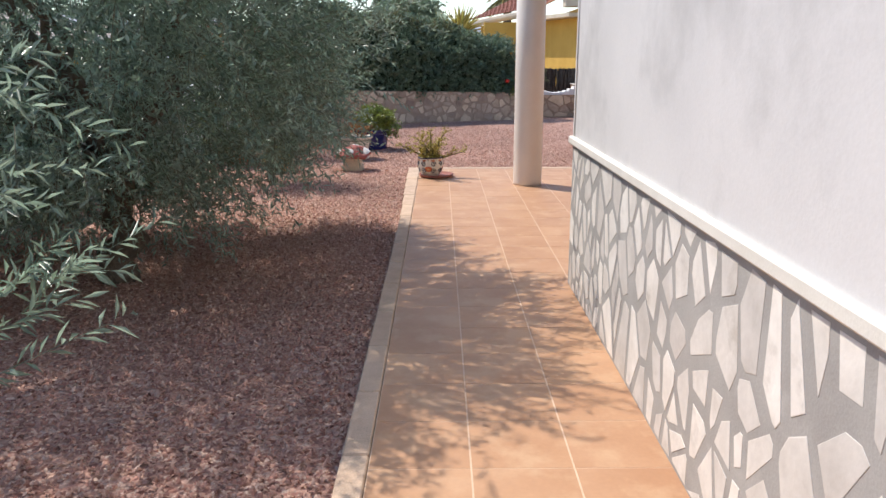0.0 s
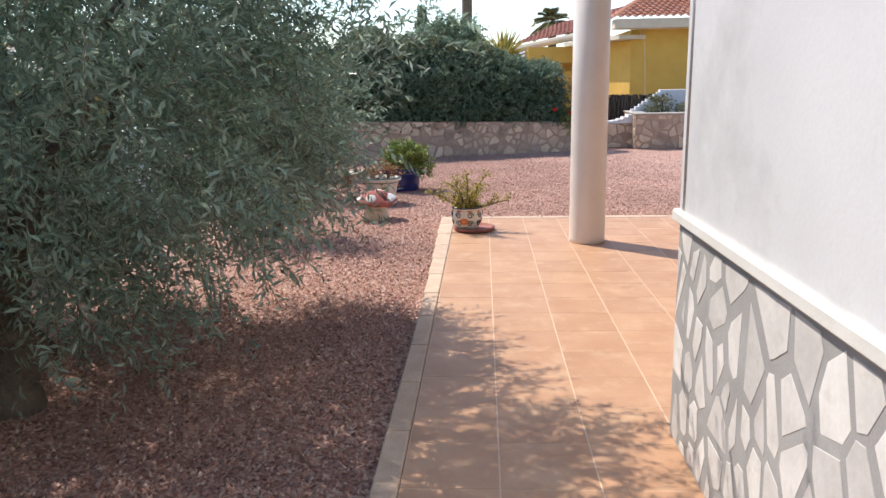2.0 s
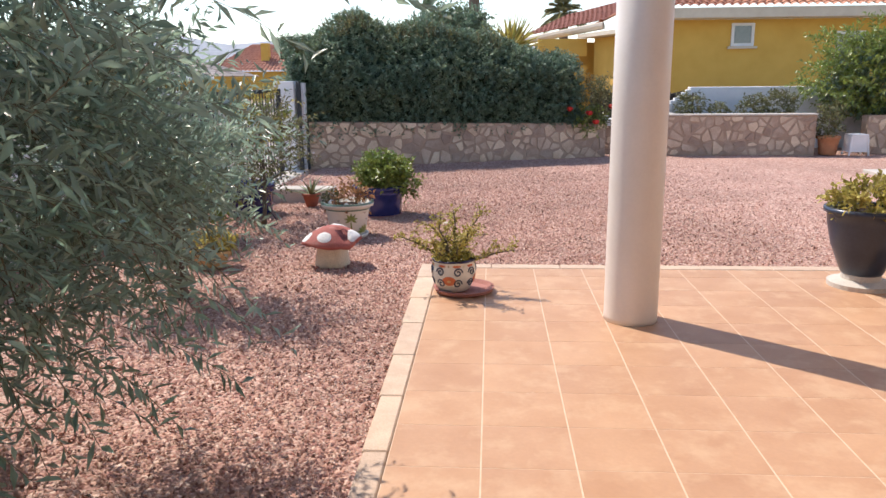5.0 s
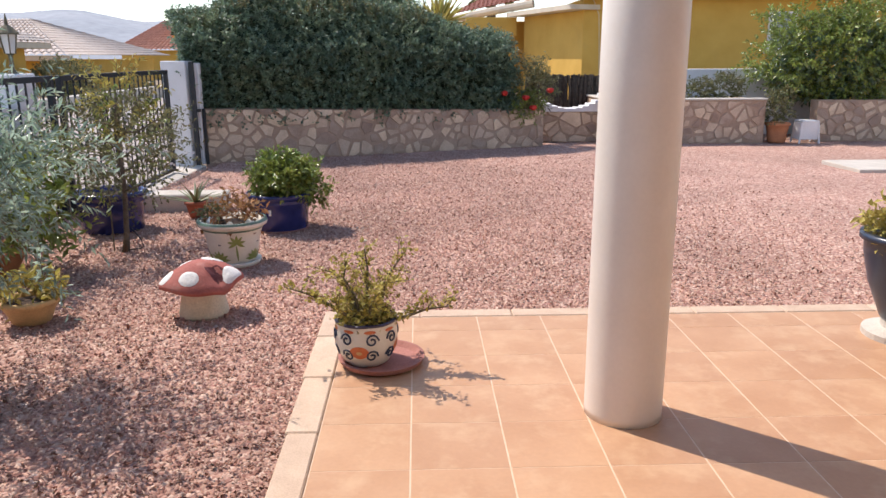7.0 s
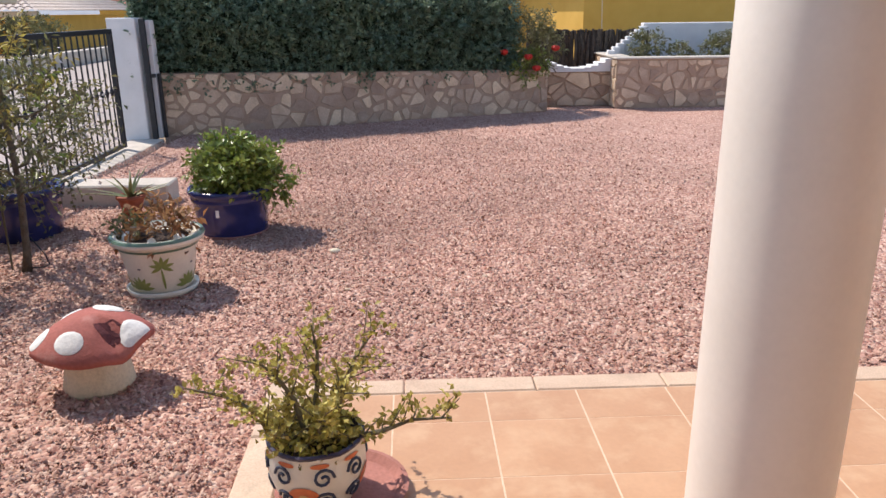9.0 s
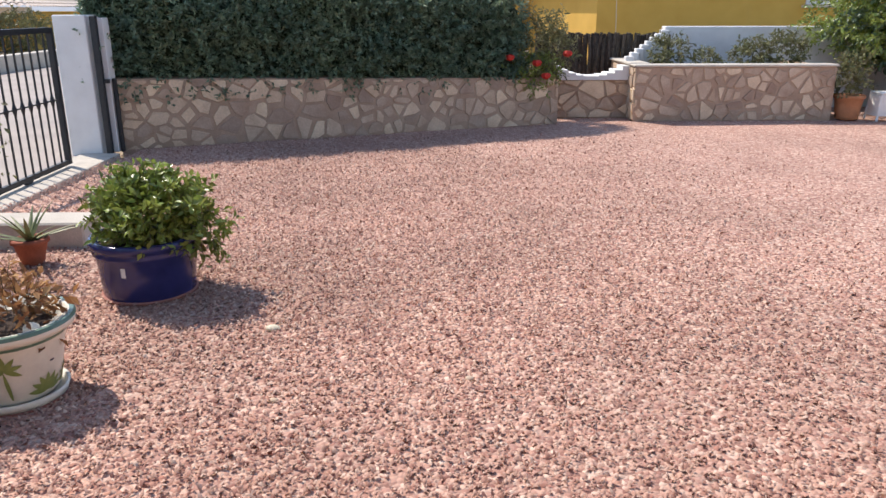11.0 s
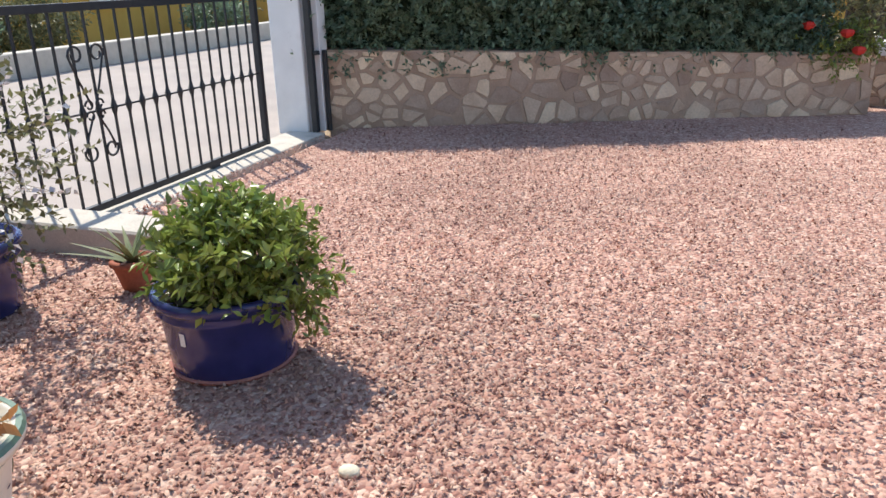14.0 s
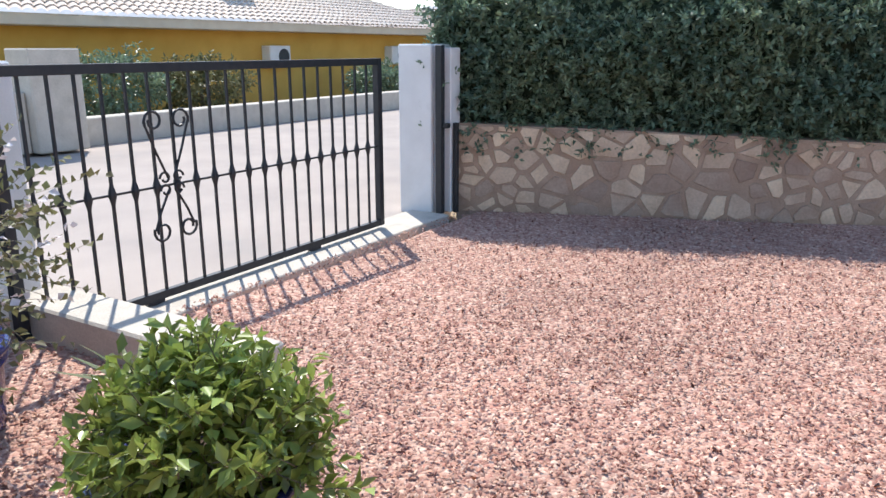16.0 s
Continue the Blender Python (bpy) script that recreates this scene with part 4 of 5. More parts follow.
cypress(-4.9, 66, 7.3)
cypress(-2.6, 68, 6.6)
cypress(-3.6, 74, 6.3)
palm(3.9, 46, 4.6, 1.6, 3, "date palm with feathery crown far behind the house", 0.24)
yu = thing("yucca", (0.52, 22.0, G), "spiky yellow-green yucca standing behind the hedge", "plant")
part("trunk", tube([(0, 0, 0), (0.02, 0, 1.0), (0, 0, 2.0)], [0.09, 0.08, 0.07], 8), BARK, yu)
ryu = np.random.default_rng(4)
yd = unit(ryu.normal(size=(150, 3)) * np.array([1, 1, 0.7]) + np.array([0, 0, 0.75]))
leaf_mesh("leaves", np.array([[0, 0, 2.0]]) + yd * 0.06 + ryu.normal(size=(150, 3)) * 0.05, yd, ryu.uniform(0.5, 0.85, 150), 0.05, LEAF_Y, yu, "stiff sword-shaped leaves", ryu, 0.06)
pole = thing("street_pole", (-0.85, 47, G), "tall grey street pole above the hedge", "pole")
part("shaft", lathe([(0.32, 0), (0.30, 4), (0.27, 9)], 12), BARK, pole)
rt = thing("garden_tree", (-0.4, 25, G), "round leafy tree behind the hedge", "tree")
bush(rt, (-0.6, 0, 2.55), (1.3, 1.0, 0.70), 700, 52, HEDGE, 0.12, 0.06, 8, 0.3)
part("trunk", tube([(0, 0, 0), (-0.1, 0, 1), (-0.3, 0, 2)], [0.09, 0.08, 0.04]), BARK, rt)
for i, (x, y, w, h) in enumerate(((-12.6, 20.2, 1.3, 1.1), (-12.8, 22.6, 1.2, 0.95), (-12.9, 29.5, 1.3, 0.7), (-13.4, 35.5, 1.6, 1.2), (-9.6, 42, 2.2, 1.5))):
    b = thing("street_shrub", (x, y, G), "dusty green shrub by the street house", "shrub", "street shrubs")
    bush(b, (0, 0, h * 0.55), (w * 0.7, w, h * 0.62), 520, 60 + i, HEDGE if i % 2 == 0 else LEAF_G, 0.12, 0.05, 8, 0.25)
    part("stem", tube([(0, 0, 0), (0, 0, h * 0.5)], [0.05, 0.03]), BARK, b)


# ---- pots ----
def pot_shell(r0, r1, h, wall=0.022, rim=0.03, rim_h=0.045, foot=0.0):
    return [(r0 * 0.9, 0), (r0, 0.012), (r0 + (r1 - r0) * 0.45, h * 0.45), (r1, h - rim_h), (r1 + rim, h - rim_h + 0.006), (r1 + rim, h - 0.006), (r1 + rim - 0.01, h), (r1 - wall, h), (r1 - wall - 0.004, h - 0.06)]


def soil_disc(parent, r, z):
    bm = lathe([(r, z - 0.03), (r, z), (r * 0.5, z + 0.012), (0.01, z + 0.016)], 20, 0.05)
    part("soil", bm, SOIL, parent)


def patch(parent, name, material, r_at, ang, z, w, h, label=""):
    """Painted oval motif that follows the curve of a pot."""
    bm = bmesh.new()
    n = 16
    mid = bm.verts.new((math.cos(ang) * (r_at(z) + 0.0035), math.sin(ang) * (r_at(z) + 0.0035), z))
    ring = []
    for i in range(n):
        a = 2 * math.pi * i / n
        zz, q = z + h / 2 * math.sin(a), ang + w / 2 * math.cos(a) / r_at(z)
        ring.append(bm.verts.new((math.cos(q) * (r_at(zz) + 0.003), math.sin(q) * (r_at(zz) + 0.003), zz)))
    for i in range(n):
        bm.faces.new((mid, ring[i], ring[(i + 1) % n]))
    part(name, bm, material, parent, label)


# painted pot on the terrace corner
p1 = thing("flower_pot", (-0.13, 8.88, 0), "white hand-painted pot with orange flower on a clay saucer", "flower pot")
part("saucer", lathe([(0.155, 0), (0.185, 0.012), (0.198, 0.035), (0.185, 0.036), (0.16, 0.018), (0.01, 0.018)], 32), SAUCER, p1, "faded pink clay saucer").location = (0.065, 0.02, 0)
prof = [(0.088, 0.02), (0.102, 0.03), (0.125, 0.075), (0.139, 0.12), (0.140, 0.165), (0.137, 0.19), (0.137, 0.205), (0.139, 0.215), (0.138, 0.224), (0.131, 0.224), (0.126, 0.17)]


def r_of(profile):
    zs, rs_ = [p[1] for p in profile[:8]], [p[0] for p in profile[:8]]
    return lambda z: float(np.interp(z, zs, rs_))


part("pot", lathe(prof, 40, 0.01), CERAMIC, p1, smooth=True)
soil_disc(p1, 0.125, 0.185)
rr = r_of(prof)
for k in range(9):
    patch(p1, "painted_dash", MOTIF_O, rr, 0.7 * k, 0.200, 0.052, 0.016)
for a0 in range(4):
    ang = math.radians(-100 + 90 * a0)
    patch(p1, "painted_flower", MOTIF_O, rr, ang, 0.105, 0.085, 0.062)
    patch(p1, "painted_flower_eye", CLAY_Y, lambda z: rr(z) + 0.0012, ang, 0.103, 0.026, 0.018)
    for da, dz in ((-0.42, 0.045), (0.42, 0.045), (-0.42, -0.03), (0.42, -0.03)):
        bm = bmesh.new()
        pts = []
        for k in range(15):
            q = k * 0.62
            s = 0.031 * (1 - k / 18)
            z = 0.115 + dz + s * math.sin(q)
            an = ang + da + s * math.cos(q) / 0.14 * (1 if da > 0 else -1)
            pts.append((math.cos(an) * (rr(z) + 0.002), math.sin(an) * (rr(z) + 0.002), z))
        tube(pts, 0.0045, 5, bm)
        part("painted_scroll", bm, MOTIF_K, p1)
pj = thing("jade_shrub", (-0.13, 8.88, 0.185), "yellow-green succulent shrub with dark stems in the painted pot", "plant")
rng1 = np.random.default_rng(77)
jb, jw = [], []
BRANCHES = [(3.0, 0.42, 0.36), (-0.12, 0.20, 0.38), (2.75, 0.95, 0.28), (0.5, 1.0, 0.34), (1.6, 1.25, 0.32), (-1.3, 0.75, 0.22), (4.0, 0.6, 0.24), (1.0, 0.5, 0.27), (5.3, 0.95, 0.27), (3.6, 1.2, 0.3)]
for a, e, L in BRANCHES:
    pts = [Vector((math.cos(a) * math.cos(e) * L * q + 0.02 * rng1.normal() * q, math.sin(a) * math.cos(e) * L * q + 0.02 * rng1.normal() * q, L * q * math.sin(e) + 0.03 * q)) for q in (0, 0.25, 0.5, 0.75, 1.0)]
    stem = part("stem", tube(pts, [0.013, 0.010, 0.0075, 0.005, 0.0025], 6), TWIG, pj, "dark twisting stem")
    for i in range(18):
        q = 0.18 + 0.82 * (i + rng1.random()) / 18
        k = min(int(q * 4), 3)
        p0 = pts[k].lerp(pts[k + 1], q * 4 - k)
        dirn = Vector(rng1.normal(size=3)).normalized() + Vector((math.cos(a) * 0.5, math.sin(a) * 0.5, 0.75))
        p1_ = p0 + dirn.normalized() * rng1.uniform(0.05, 0.12)
        if i % 2 == 0:
            part("twig", tube([p0, p1_], [0.003, 0.0012], 4), TWIG, stem)
        for w in np.linspace(0.1, 1, 11):
            jb.append(p0.lerp(p1_, w) + Vector(rng1.normal(size=3)) * 0.005)
            jw.append(rng1.normal(size=3) + np.array([0, 0, 0.5]))
for i in range(600):
    a, r = rng1.uniform(0, 6.283), 0.13 * math.sqrt(rng1.random())
    jb.append(Vector((math.cos(a) * r, math.sin(a) * r, rng1.uniform(0.0, 0.10) * (1.2 - r / 0.13 * 0.6))))
    jw.append(rng1.normal(size=3) + np.array([0, 0, 0.6]))
leaf_mesh("leaves", np.array(jb), np.array(jw), rng1.uniform(0.016, 0.028, len(jb)), rng1.uniform(0.012, 0.018, len(jb)), LEAF_Y, pj, "", rng1)
part("liner", lathe([(0.129, 0.02), (0.134, 0.046), (0.141, 0.041), (0.1405, 0.034), (0.136, 0.043), (0.122, 0.005)], 32, 0.03, ends=False), LINER, pj, "crumpled dark plastic liner")

# cream and green planter pot
p2 = thing("planter_pot", (-1.185, 10.83, G), "cream ceramic planter with green rim and painted palms on a saucer", "flower pot")
part("saucer", lathe([(0.155, 0), (0.175, 0.01), (0.186, 0.04), (0.174, 0.042), (0.165, 0.02), (0.01, 0.02)], 32), CERAMIC, p2, "cream saucer with worn clay edge", True)
part("saucer_edge", lathe([(0.150, -0.004), (0.178, 0.0), (0.1785, 0.011)], 32, ends=False), SAUCER, p2)
prof2 = [(0.135, 0.022), (0.15, 0.04), (0.17, 0.12), (0.19, 0.22), (0.205, 0.27), (0.213, 0.285), (0.215, 0.29), (0.216, 0.295)]
part("pot", lathe(prof2, 40), CERAMIC, p2, smooth=True)
part("rim", lathe([(0.212, 0.283), (0.235, 0.29), (0.24, 0.31), (0.232, 0.325), (0.205, 0.325), (0.198, 0.27)], 40), CERAMIC, p2, "cream rolled rim", True)
part("rim_band", lathe([(0.2405, 0.314), (0.2335, 0.3265), (0.218, 0.3268)], 40, ends=False), GREEN_GLAZE, p2, "dark green glazed lip")
part("rim_band", lathe([(0.2055, 0.262), (0.2085, 0.268), (0.2105, 0.274)], 40, ends=False), GREEN_GLAZE, p2, "thin painted green line")
soil_disc(p2, 0.2, 0.29)
rr2 = r_of(prof2)


def blade(parent, name, material, r_at, ang, z, turn, length, width):
    """Painted pointed leaf on the curve of a pot, from (ang, z) along turn."""
    bm = bmesh.new()
    left, right_ = [], []
    for k in range(6):
        q = k / 5
        w = width * math.sin(math.pi * min(0.98, 0.12 + 0.86 * q)) / 2
        for side, row in ((1, left), (-1, right_)):
            u = length * q * math.cos(turn) - side * w * math.sin(turn)
            v = length * q * math.sin(turn) + side * w * math.cos(turn)
            zz = min(0.255, max(0.03, z + v))
            a = ang + u / r_at(zz)
            row.append(bm.verts.new((math.cos(a) * (r_at(zz) + 0.003), math.sin(a) * (r_at(zz) + 0.003), zz)))
    for k in range(5):
        bm.faces.new((left[k], left[k + 1], right_[k + 1], right_[k]))
    part(name, bm, material, parent)


for i in range(8):
    ang = -2.75 + 0.785 * i
    if i % 3 == 2:
        blade(p2, "painted_trunk", MOTIF_G, rr2, ang, 0.055, math.pi / 2 + 0.1, 0.13, 0.014)
        for k in range(7):
            blade(p2, "painted_frond", MOTIF_G, rr2, ang - 0.05, 0.185, -0.5 + k * 0.69, 0.062, 0.02)
    else:
        for k in range(7):
            blade(p2, "painted_leaf", MOTIF_G, rr2, ang, 0.06, 0.1 + k * 0.49, 0.072, 0.024)
        patch(p2, "painted_bird", MOTIF_K, rr2, ang + 0.1, 0.175, 0.022, 0.008)
w2 = thing("withered_plant", (-1.185, 10.83, G + 0.295), "withered reddish-brown plant in the cream planter", "plant")
bush(w2, (0, 0, 0.06), (0.15, 0.15, 0.09), 60, 81, LEAF_DRY, 0.05, 0.022, 7, 0.11)
bush(w2, (-0.12, 0.02, 0.03), (0.07, 0.1, 0.05), 18, 82, LEAF_G, 0.05, 0.02, 6, 0.07)
for i, (x, y, s_) in enumerate(((0.14, -0.09, 0.03), (0.02, -0.15, 0.022), (-0.13, -0.05, 0.035))):
    gb = bmesh.new()
    bmesh.ops.create_icosphere(gb, subdivisions=2, radius=s_)
    for v in gb.verts:
        v.co *= 1 + 0.2 * noise.noise(v.co * 25 + Vector((i, 3, 0)))
    rock = obj("stone", gb, CERAMIC if i < 2 else SLATE, None, smooth=True)
    rock.location = (-1.185 + x, 10.83 + y, G + 0.31)
    tagged(rock, "small pale stone lying in the cream planter", "stone", "stones in the planter")


def blue_pot(place, label, wide=1.0, tall=1.0):
    p = thing("blue_pot", place, label, "flower pot", "blue glazed pots")
    prof = [(0.245, 0), (0.252, 0.012), (0.262, 0.14), (0.27, 0.235), (0.283, 0.247), (0.288, 0.262), (0.279, 0.275), (0.291, 0.288), (0.303, 0.305), (0.303, 0.325), (0.292, 0.335), (0.27, 0.335), (0.262, 0.27)]
    prof = [(r * wide, z * tall) for r, z in prof]
    part("pot", lathe(prof, 56, 0.008), COBALT, p, "deep cobalt glaze", True)
    soil_disc(p, 0.262 * wide, 0.29 * tall)
    return p


b1 = blue_pot((-1.065, 11.97, G), "large cobalt-blue glazed round pot with white price sticker", 0.91, 0.94)
part("base_ring", lathe([(0.21, 0), (0.238, 0.002), (0.242, 0.012), (0.234, 0.016)], 48), SAUCER, b1)
st = bmesh.new()
ang0 = math.radians(-98.7)
vs = []
for i in range(5):
    q = ang0 + (i - 2) * 0.024
    vs.append([st.verts.new((math.cos(q) * (0.2435 + 0.03 * (z - 0.15)), math.sin(q) * (0.2435 + 0.03 * (z - 0.15)), z)) for z in (0.15, 0.20)])
for a, b in zip(vs, vs[1:]):
    st.faces.new((a[0], b[0], b[1], a[1]))
part("sticker", st, LABEL_W, b1, "white price sticker").location = (0, 0, 0)
g1 = thing("green_shrub", (-1.065, 11.97, G + 0.272), "dense bright-green shrub in the blue pot", "plant")
bush(g1, (0.05, 0, 0.14), (0.27, 0.26, 0.19), 440, 91, LEAF, 0.05, 0.024, 9, 0.11, 0.06)
bush(g1, (0.32, -0.02, 0.09), (0.09, 0.09, 0.11), 42, 92, LEAF, 0.05, 0.024, 8, 0.11, lift=-0.3)
b2 = blue_pot((-2.47, 11.98, G), "large cobalt-blue glazed pot beside the low kerb wall", 0.97)
g2 = thing("grey_shrub", (-2.47, 11.98, G + 0.29), "sparse round-leaved shrub with pale pink blooms in a blue pot", "plant")
bush(g2, (0.12, -0.05, 0.42), (0.48, 0.46, 0.40), 150, 93, LEAF_G, 0.036, 0.028, 10, 0.30)
bush(g2, (0.25, -0.05, 0.42), (0.45, 0.4, 0.40), 34, 94, PALE_BLOOM, 0.03, 0.026, 6, 0.2, name="bloom_growth", label="pale pink faded blooms")["kind"] = "stuff"

# aloe in a red clay pot
p3 = thing("clay_pot", (-1.90, 12.43, G), "small tapered red clay pot", "flower pot")
part("pot", lathe(pot_shell(0.062, 0.092, 0.155, 0.012, 0.012, 0.03), 28), CLAY, p3, smooth=True)
soil_disc(p3, 0.078, 0.13)
al = thing("aloe", (-1.90, 12.43, G + 0.13), "spiky grey-green aloe in the red clay pot", "plant")
ra = random.Random(6)
for i in range(13):
    a, e, L = i * 2.4, 0.45 + 0.9 * (i % 4) / 4 + ra.uniform(-0.1, 0.1), ra.uniform(0.2, 0.30)
    d, w = Vector((math.cos(a) * math.cos(e), math.sin(a) * math.cos(e), math.sin(e))), Vector((-math.sin(a), math.cos(a), 0))
    vv, ff = [], []
    for k in range(6):
        q = k / 5
        c = d * L * q + Vector((math.cos(a), math.sin(a), -0.4)) * 0.06 * q * q
        hw = 0.018 * (1 - q) ** 0.7 + 0.0008
        n_ = d.cross(w)
        vv += [tuple(c + w * hw), tuple(c + n_ * hw * 0.5), tuple(c - w * hw), tuple(c - n_ * hw * 0.35)]
    for k in range(5):
        for s in range(4):
            ff.append((4 * k + s, 4 * k + (s + 1) % 4, 4 * k + 4 + (s + 1) % 4, 4 * k + 4 + s))
    raw("leaf", vv, ff, ALOE, al)

# young staked tree
yt = thing("young_tree", (-2.08, 11.19, G), "young staked tree with thin leaning trunk", "tree")
part("trunk", tube([(0, 0, 0), (0.02, 0, 0.12), (0.03, 0.03, 0.5), (0.02, 0.02, 0.9), (0.05, 0, 1.2)], [0.03, 0.022, 0.018, 0.014, 0.007], 8), BARK, yt, smooth=True)
part("stake", tube([(-0.09, 0.02, 0), (-0.085, 0.02, 0.5)], 0.006), TWIG, yt)
part("tie_wire", tube([(0.03, 0, 0.02), (0.11, -0.02, 0.03), (0.15, -0.03, 0.05), (0.12, 0.0, 0.1), (0.04, 0.02, 0.2)], 0.004), IRON, yt)
ry = np.random.default_rng(17)
for i in range(12):
    a = i * 2.4
    lb = bmesh.new()
    limb(lb, (0.03, 0.02, 0.45 + 0.05 * i), (0.03 + math.cos(a) * 0.42, math.sin(a) * 0.4, 0.62 + 0.05 * i), 0.008, 0.003, ry, 0.12)
    part("branch", lb, TWIG, yt)

bush(yt, (0.0, 0, 0.80), (0.52, 0.48, 0.36), 150, 95, LEAF_G, 0.05, 0.018, 9, 0.24, name="crown")
bush(yt, (-0.05, 0, 0.78), (0.5, 0.46, 0.34), 45, 195, LEAF, 0.055, 0.018, 8, 0.22, name="crown")
bush(yt, (0.05, 0, 1.12), (0.22, 0.2, 0.26), 40, 96, LEAF_Y, 0.05, 0.016, 9, 0.2, name="crown")

# lemon in orange trough, and buff pot
tp = thing("clay_planter", (-2.80, 10.65, G), "orange clay bowl planter", "flower pot")
part("bowl", lathe(pot_shell(0.19, 0.26, 0.17, 0.02, 0.015, 0.03), 32), CLAY_O, tp, smooth=True)
soil_disc(tp, 0.235, 0.14)
lm = thing("citrus_shrub", (-2.80, 10.65, G + 0.14), "bright-green leafy citrus shrub in an orange clay planter", "plant")
bush(lm, (0.05, -0.05, 0.38), (0.60, 0.5, 0.36), 300, 97, LEAF, 0.085, 0.034, 8, 0.2)
part("stem", tube([(0, 0, 0), (0.02, 0, 0.35)], [0.02, 0.012]), BARK, lm)
yp = thing("buff_pot", (-2.02, 9.66, G), "small buff-yellow clay pot", "flower pot")
part("pot", lathe(pot_shell(0.10, 0.145, 0.14, 0.014, 0.012, 0.03), 28), CLAY_Y, yp, smooth=True)
soil_disc(yp, 0.125, 0.115)
ys = thing("pale_succulent", (-2.02, 9.66, G + 0.115), "pale yellow-green succulent in the buff pot", "plant")
bush(ys, (0, 0, 0.05), (0.15, 0.15, 0.07), 60, 98, LEAF_Y, 0.05, 0.026, 7, 0.09)

# mushroom ornament
mu = thing("garden_mushroom", (-1.105, 9.745, G), "toadstool garden ornament with faded red cap and white spots", "garden ornament")
part("stem", lathe([(0.128, 0), (0.135, 0.02), (0.124, 0.08), (0.112, 0.15), (0.115, 0.20)], 24, 0.05), STEM, mu, "cream plaster stem", True)
CAP = [(0.02, 0.283), (0.08, 0.274), (0.145, 0.247), (0.20, 0.207), (0.232, 0.178)]


def cap_point(x, y, lift=0.0):
    """Lumpy tilted cap: low towards the path side, higher at the back, with a fold on one flank."""
    q = math.hypot(x, y)
    h = float(np.interp(q, [p[0] for p in CAP], [p[1] for p in CAP]))
    a = math.atan2(y, x)
    wave = 0.014 * math.cos(3 * a + 0.7) * (q / 0.23) ** 2
    fold = -0.05 * math.exp(-((a + 0.75) / 0.22) ** 2) * min(1, max(0, (q - 0.05) / 0.1)) * (1 if q < 0.19 else 0.6)
    return (x * 0.98, y * 0.90, h + 0.032 + wave + fold + 0.05 * x + 0.03 * y + lift)


bm = bmesh.new()
rings = []
for r in [0.008 + 0.028 * k for k in range(9)]:
    rings.append([bm.verts.new(cap_point(r * math.cos(a), r * math.sin(a))) for a in [2 * math.pi * i / 48 for i in range(48)]])
for r, drop in ((0.236, 0.022), (0.20, 0.03), (0.09, 0.02)):
    ring = []
    for i in range(48):
        a = 2 * math.pi * i / 48
        p = cap_point(0.232 * math.cos(a), 0.232 * math.sin(a))
        ring.append(bm.verts.new((p[0] * r / 0.232, p[1] * r / 0.232, p[2] * min(1, r / 0.2) + (1 - min(1, r / 0.2)) * 0.195 - drop)))
    rings.append(ring)
for ra_, rb_ in zip(rings, rings[1:]):
    for i in range(48):
        bm.faces.new((ra_[i], ra_[(i + 1) % 48], rb_[(i + 1) % 48], rb_[i]))
bm.faces.new(rings[0])
bmesh.ops.recalc_face_normals(bm, faces=bm.faces)
part("cap", bm, CAP_RED, mu, "chipped faded red cap", True)
for a, r, sw, sd in ((-2.75, 0.20, 0.07, 0.05), (-1.72, 0.168, 0.056, 0.042), (-0.28, 0.195, 0.075, 0.045), (1.0, 0.09, 0.065, 0.055), (2.4, 0.17, 0.055, 0.045)):
    bm = bmesh.new()
    rad, tan = Vector((math.cos(a), math.sin(a))), Vector((-math.sin(a), math.cos(a)))
    ct = rad * r
    mid = bm.verts.new(cap_point(ct.x, ct.y, 0.007))
    rows_ = []
    for f, lift_ in ((0.5, 0.007), (0.85, 0.006), (1.0, 0.001)):
        row = []
        for k in range(20):
            q = k * math.pi / 10
            p = ct + rad * (math.cos(q) * sd * f) + tan * (math.sin(q) * sw * f)
            if p.length > 0.231:
                p = p.normalized() * 0.231
            row.append(bm.verts.new(cap_point(p.x, p.y, lift_)))
        rows_.append(row)
    for i in range(20):
        bm.faces.new((mid, rows_[0][i], rows_[0][(i + 1) % 20]))
        for ra_, rb_ in zip(rows_, rows_[1:]):
            bm.faces.new((ra_[i], rb_[i], rb_[(i + 1) % 20], ra_[(i + 1) % 20]))
    part("spot", bm, SPOT, mu, "white spot", True)

# Thin dark red patch over the fold, painted as shade in the notch.
bm = bmesh.new()
mid = bm.verts.new(cap_point(0.105, -0.085, 0.003))
ring = [bm.verts.new(cap_point(0.105 + 0.05 * math.cos(q) + 0.012 * math.cos(3 * q), -0.085 + 0.042 * math.sin(q), 0.002)) for q in [k * math.pi / 8 for k in range(16)]]
for i in range(16):
    bm.faces.new((mid, ring[i], ring[(i + 1) % 16]))
part("hollow_shade", bm, CAP_DARK, mu, "dark patch painted as the shade of a chipped hollow in the cap")

# dark pot on a stand
dp = thing("dark_pot", (2.53, 9.12, 0), "tall dark blue-grey pot on a pale stand", "flower pot")
part("stand", lathe([(0.20, 0), (0.20, 0.03), (0.12, 0.05), (0.12, 0.085)], 24), CONCRETE, dp, "pale stand")
part("pot", lathe([(0.12, 0.085), (0.13, 0.10), (0.20, 0.27), (0.235, 0.42), (0.24, 0.485), (0.262, 0.49), (0.262, 0.52), (0.22, 0.52), (0.215, 0.47)], 36), DARK_POT, dp, smooth=True)
soil_disc(dp, 0.21, 0.49)
dg = thing("pot_shrub", (2.53, 9.12, 0.49), "low yellow-green plant in the dark pot", "plant")
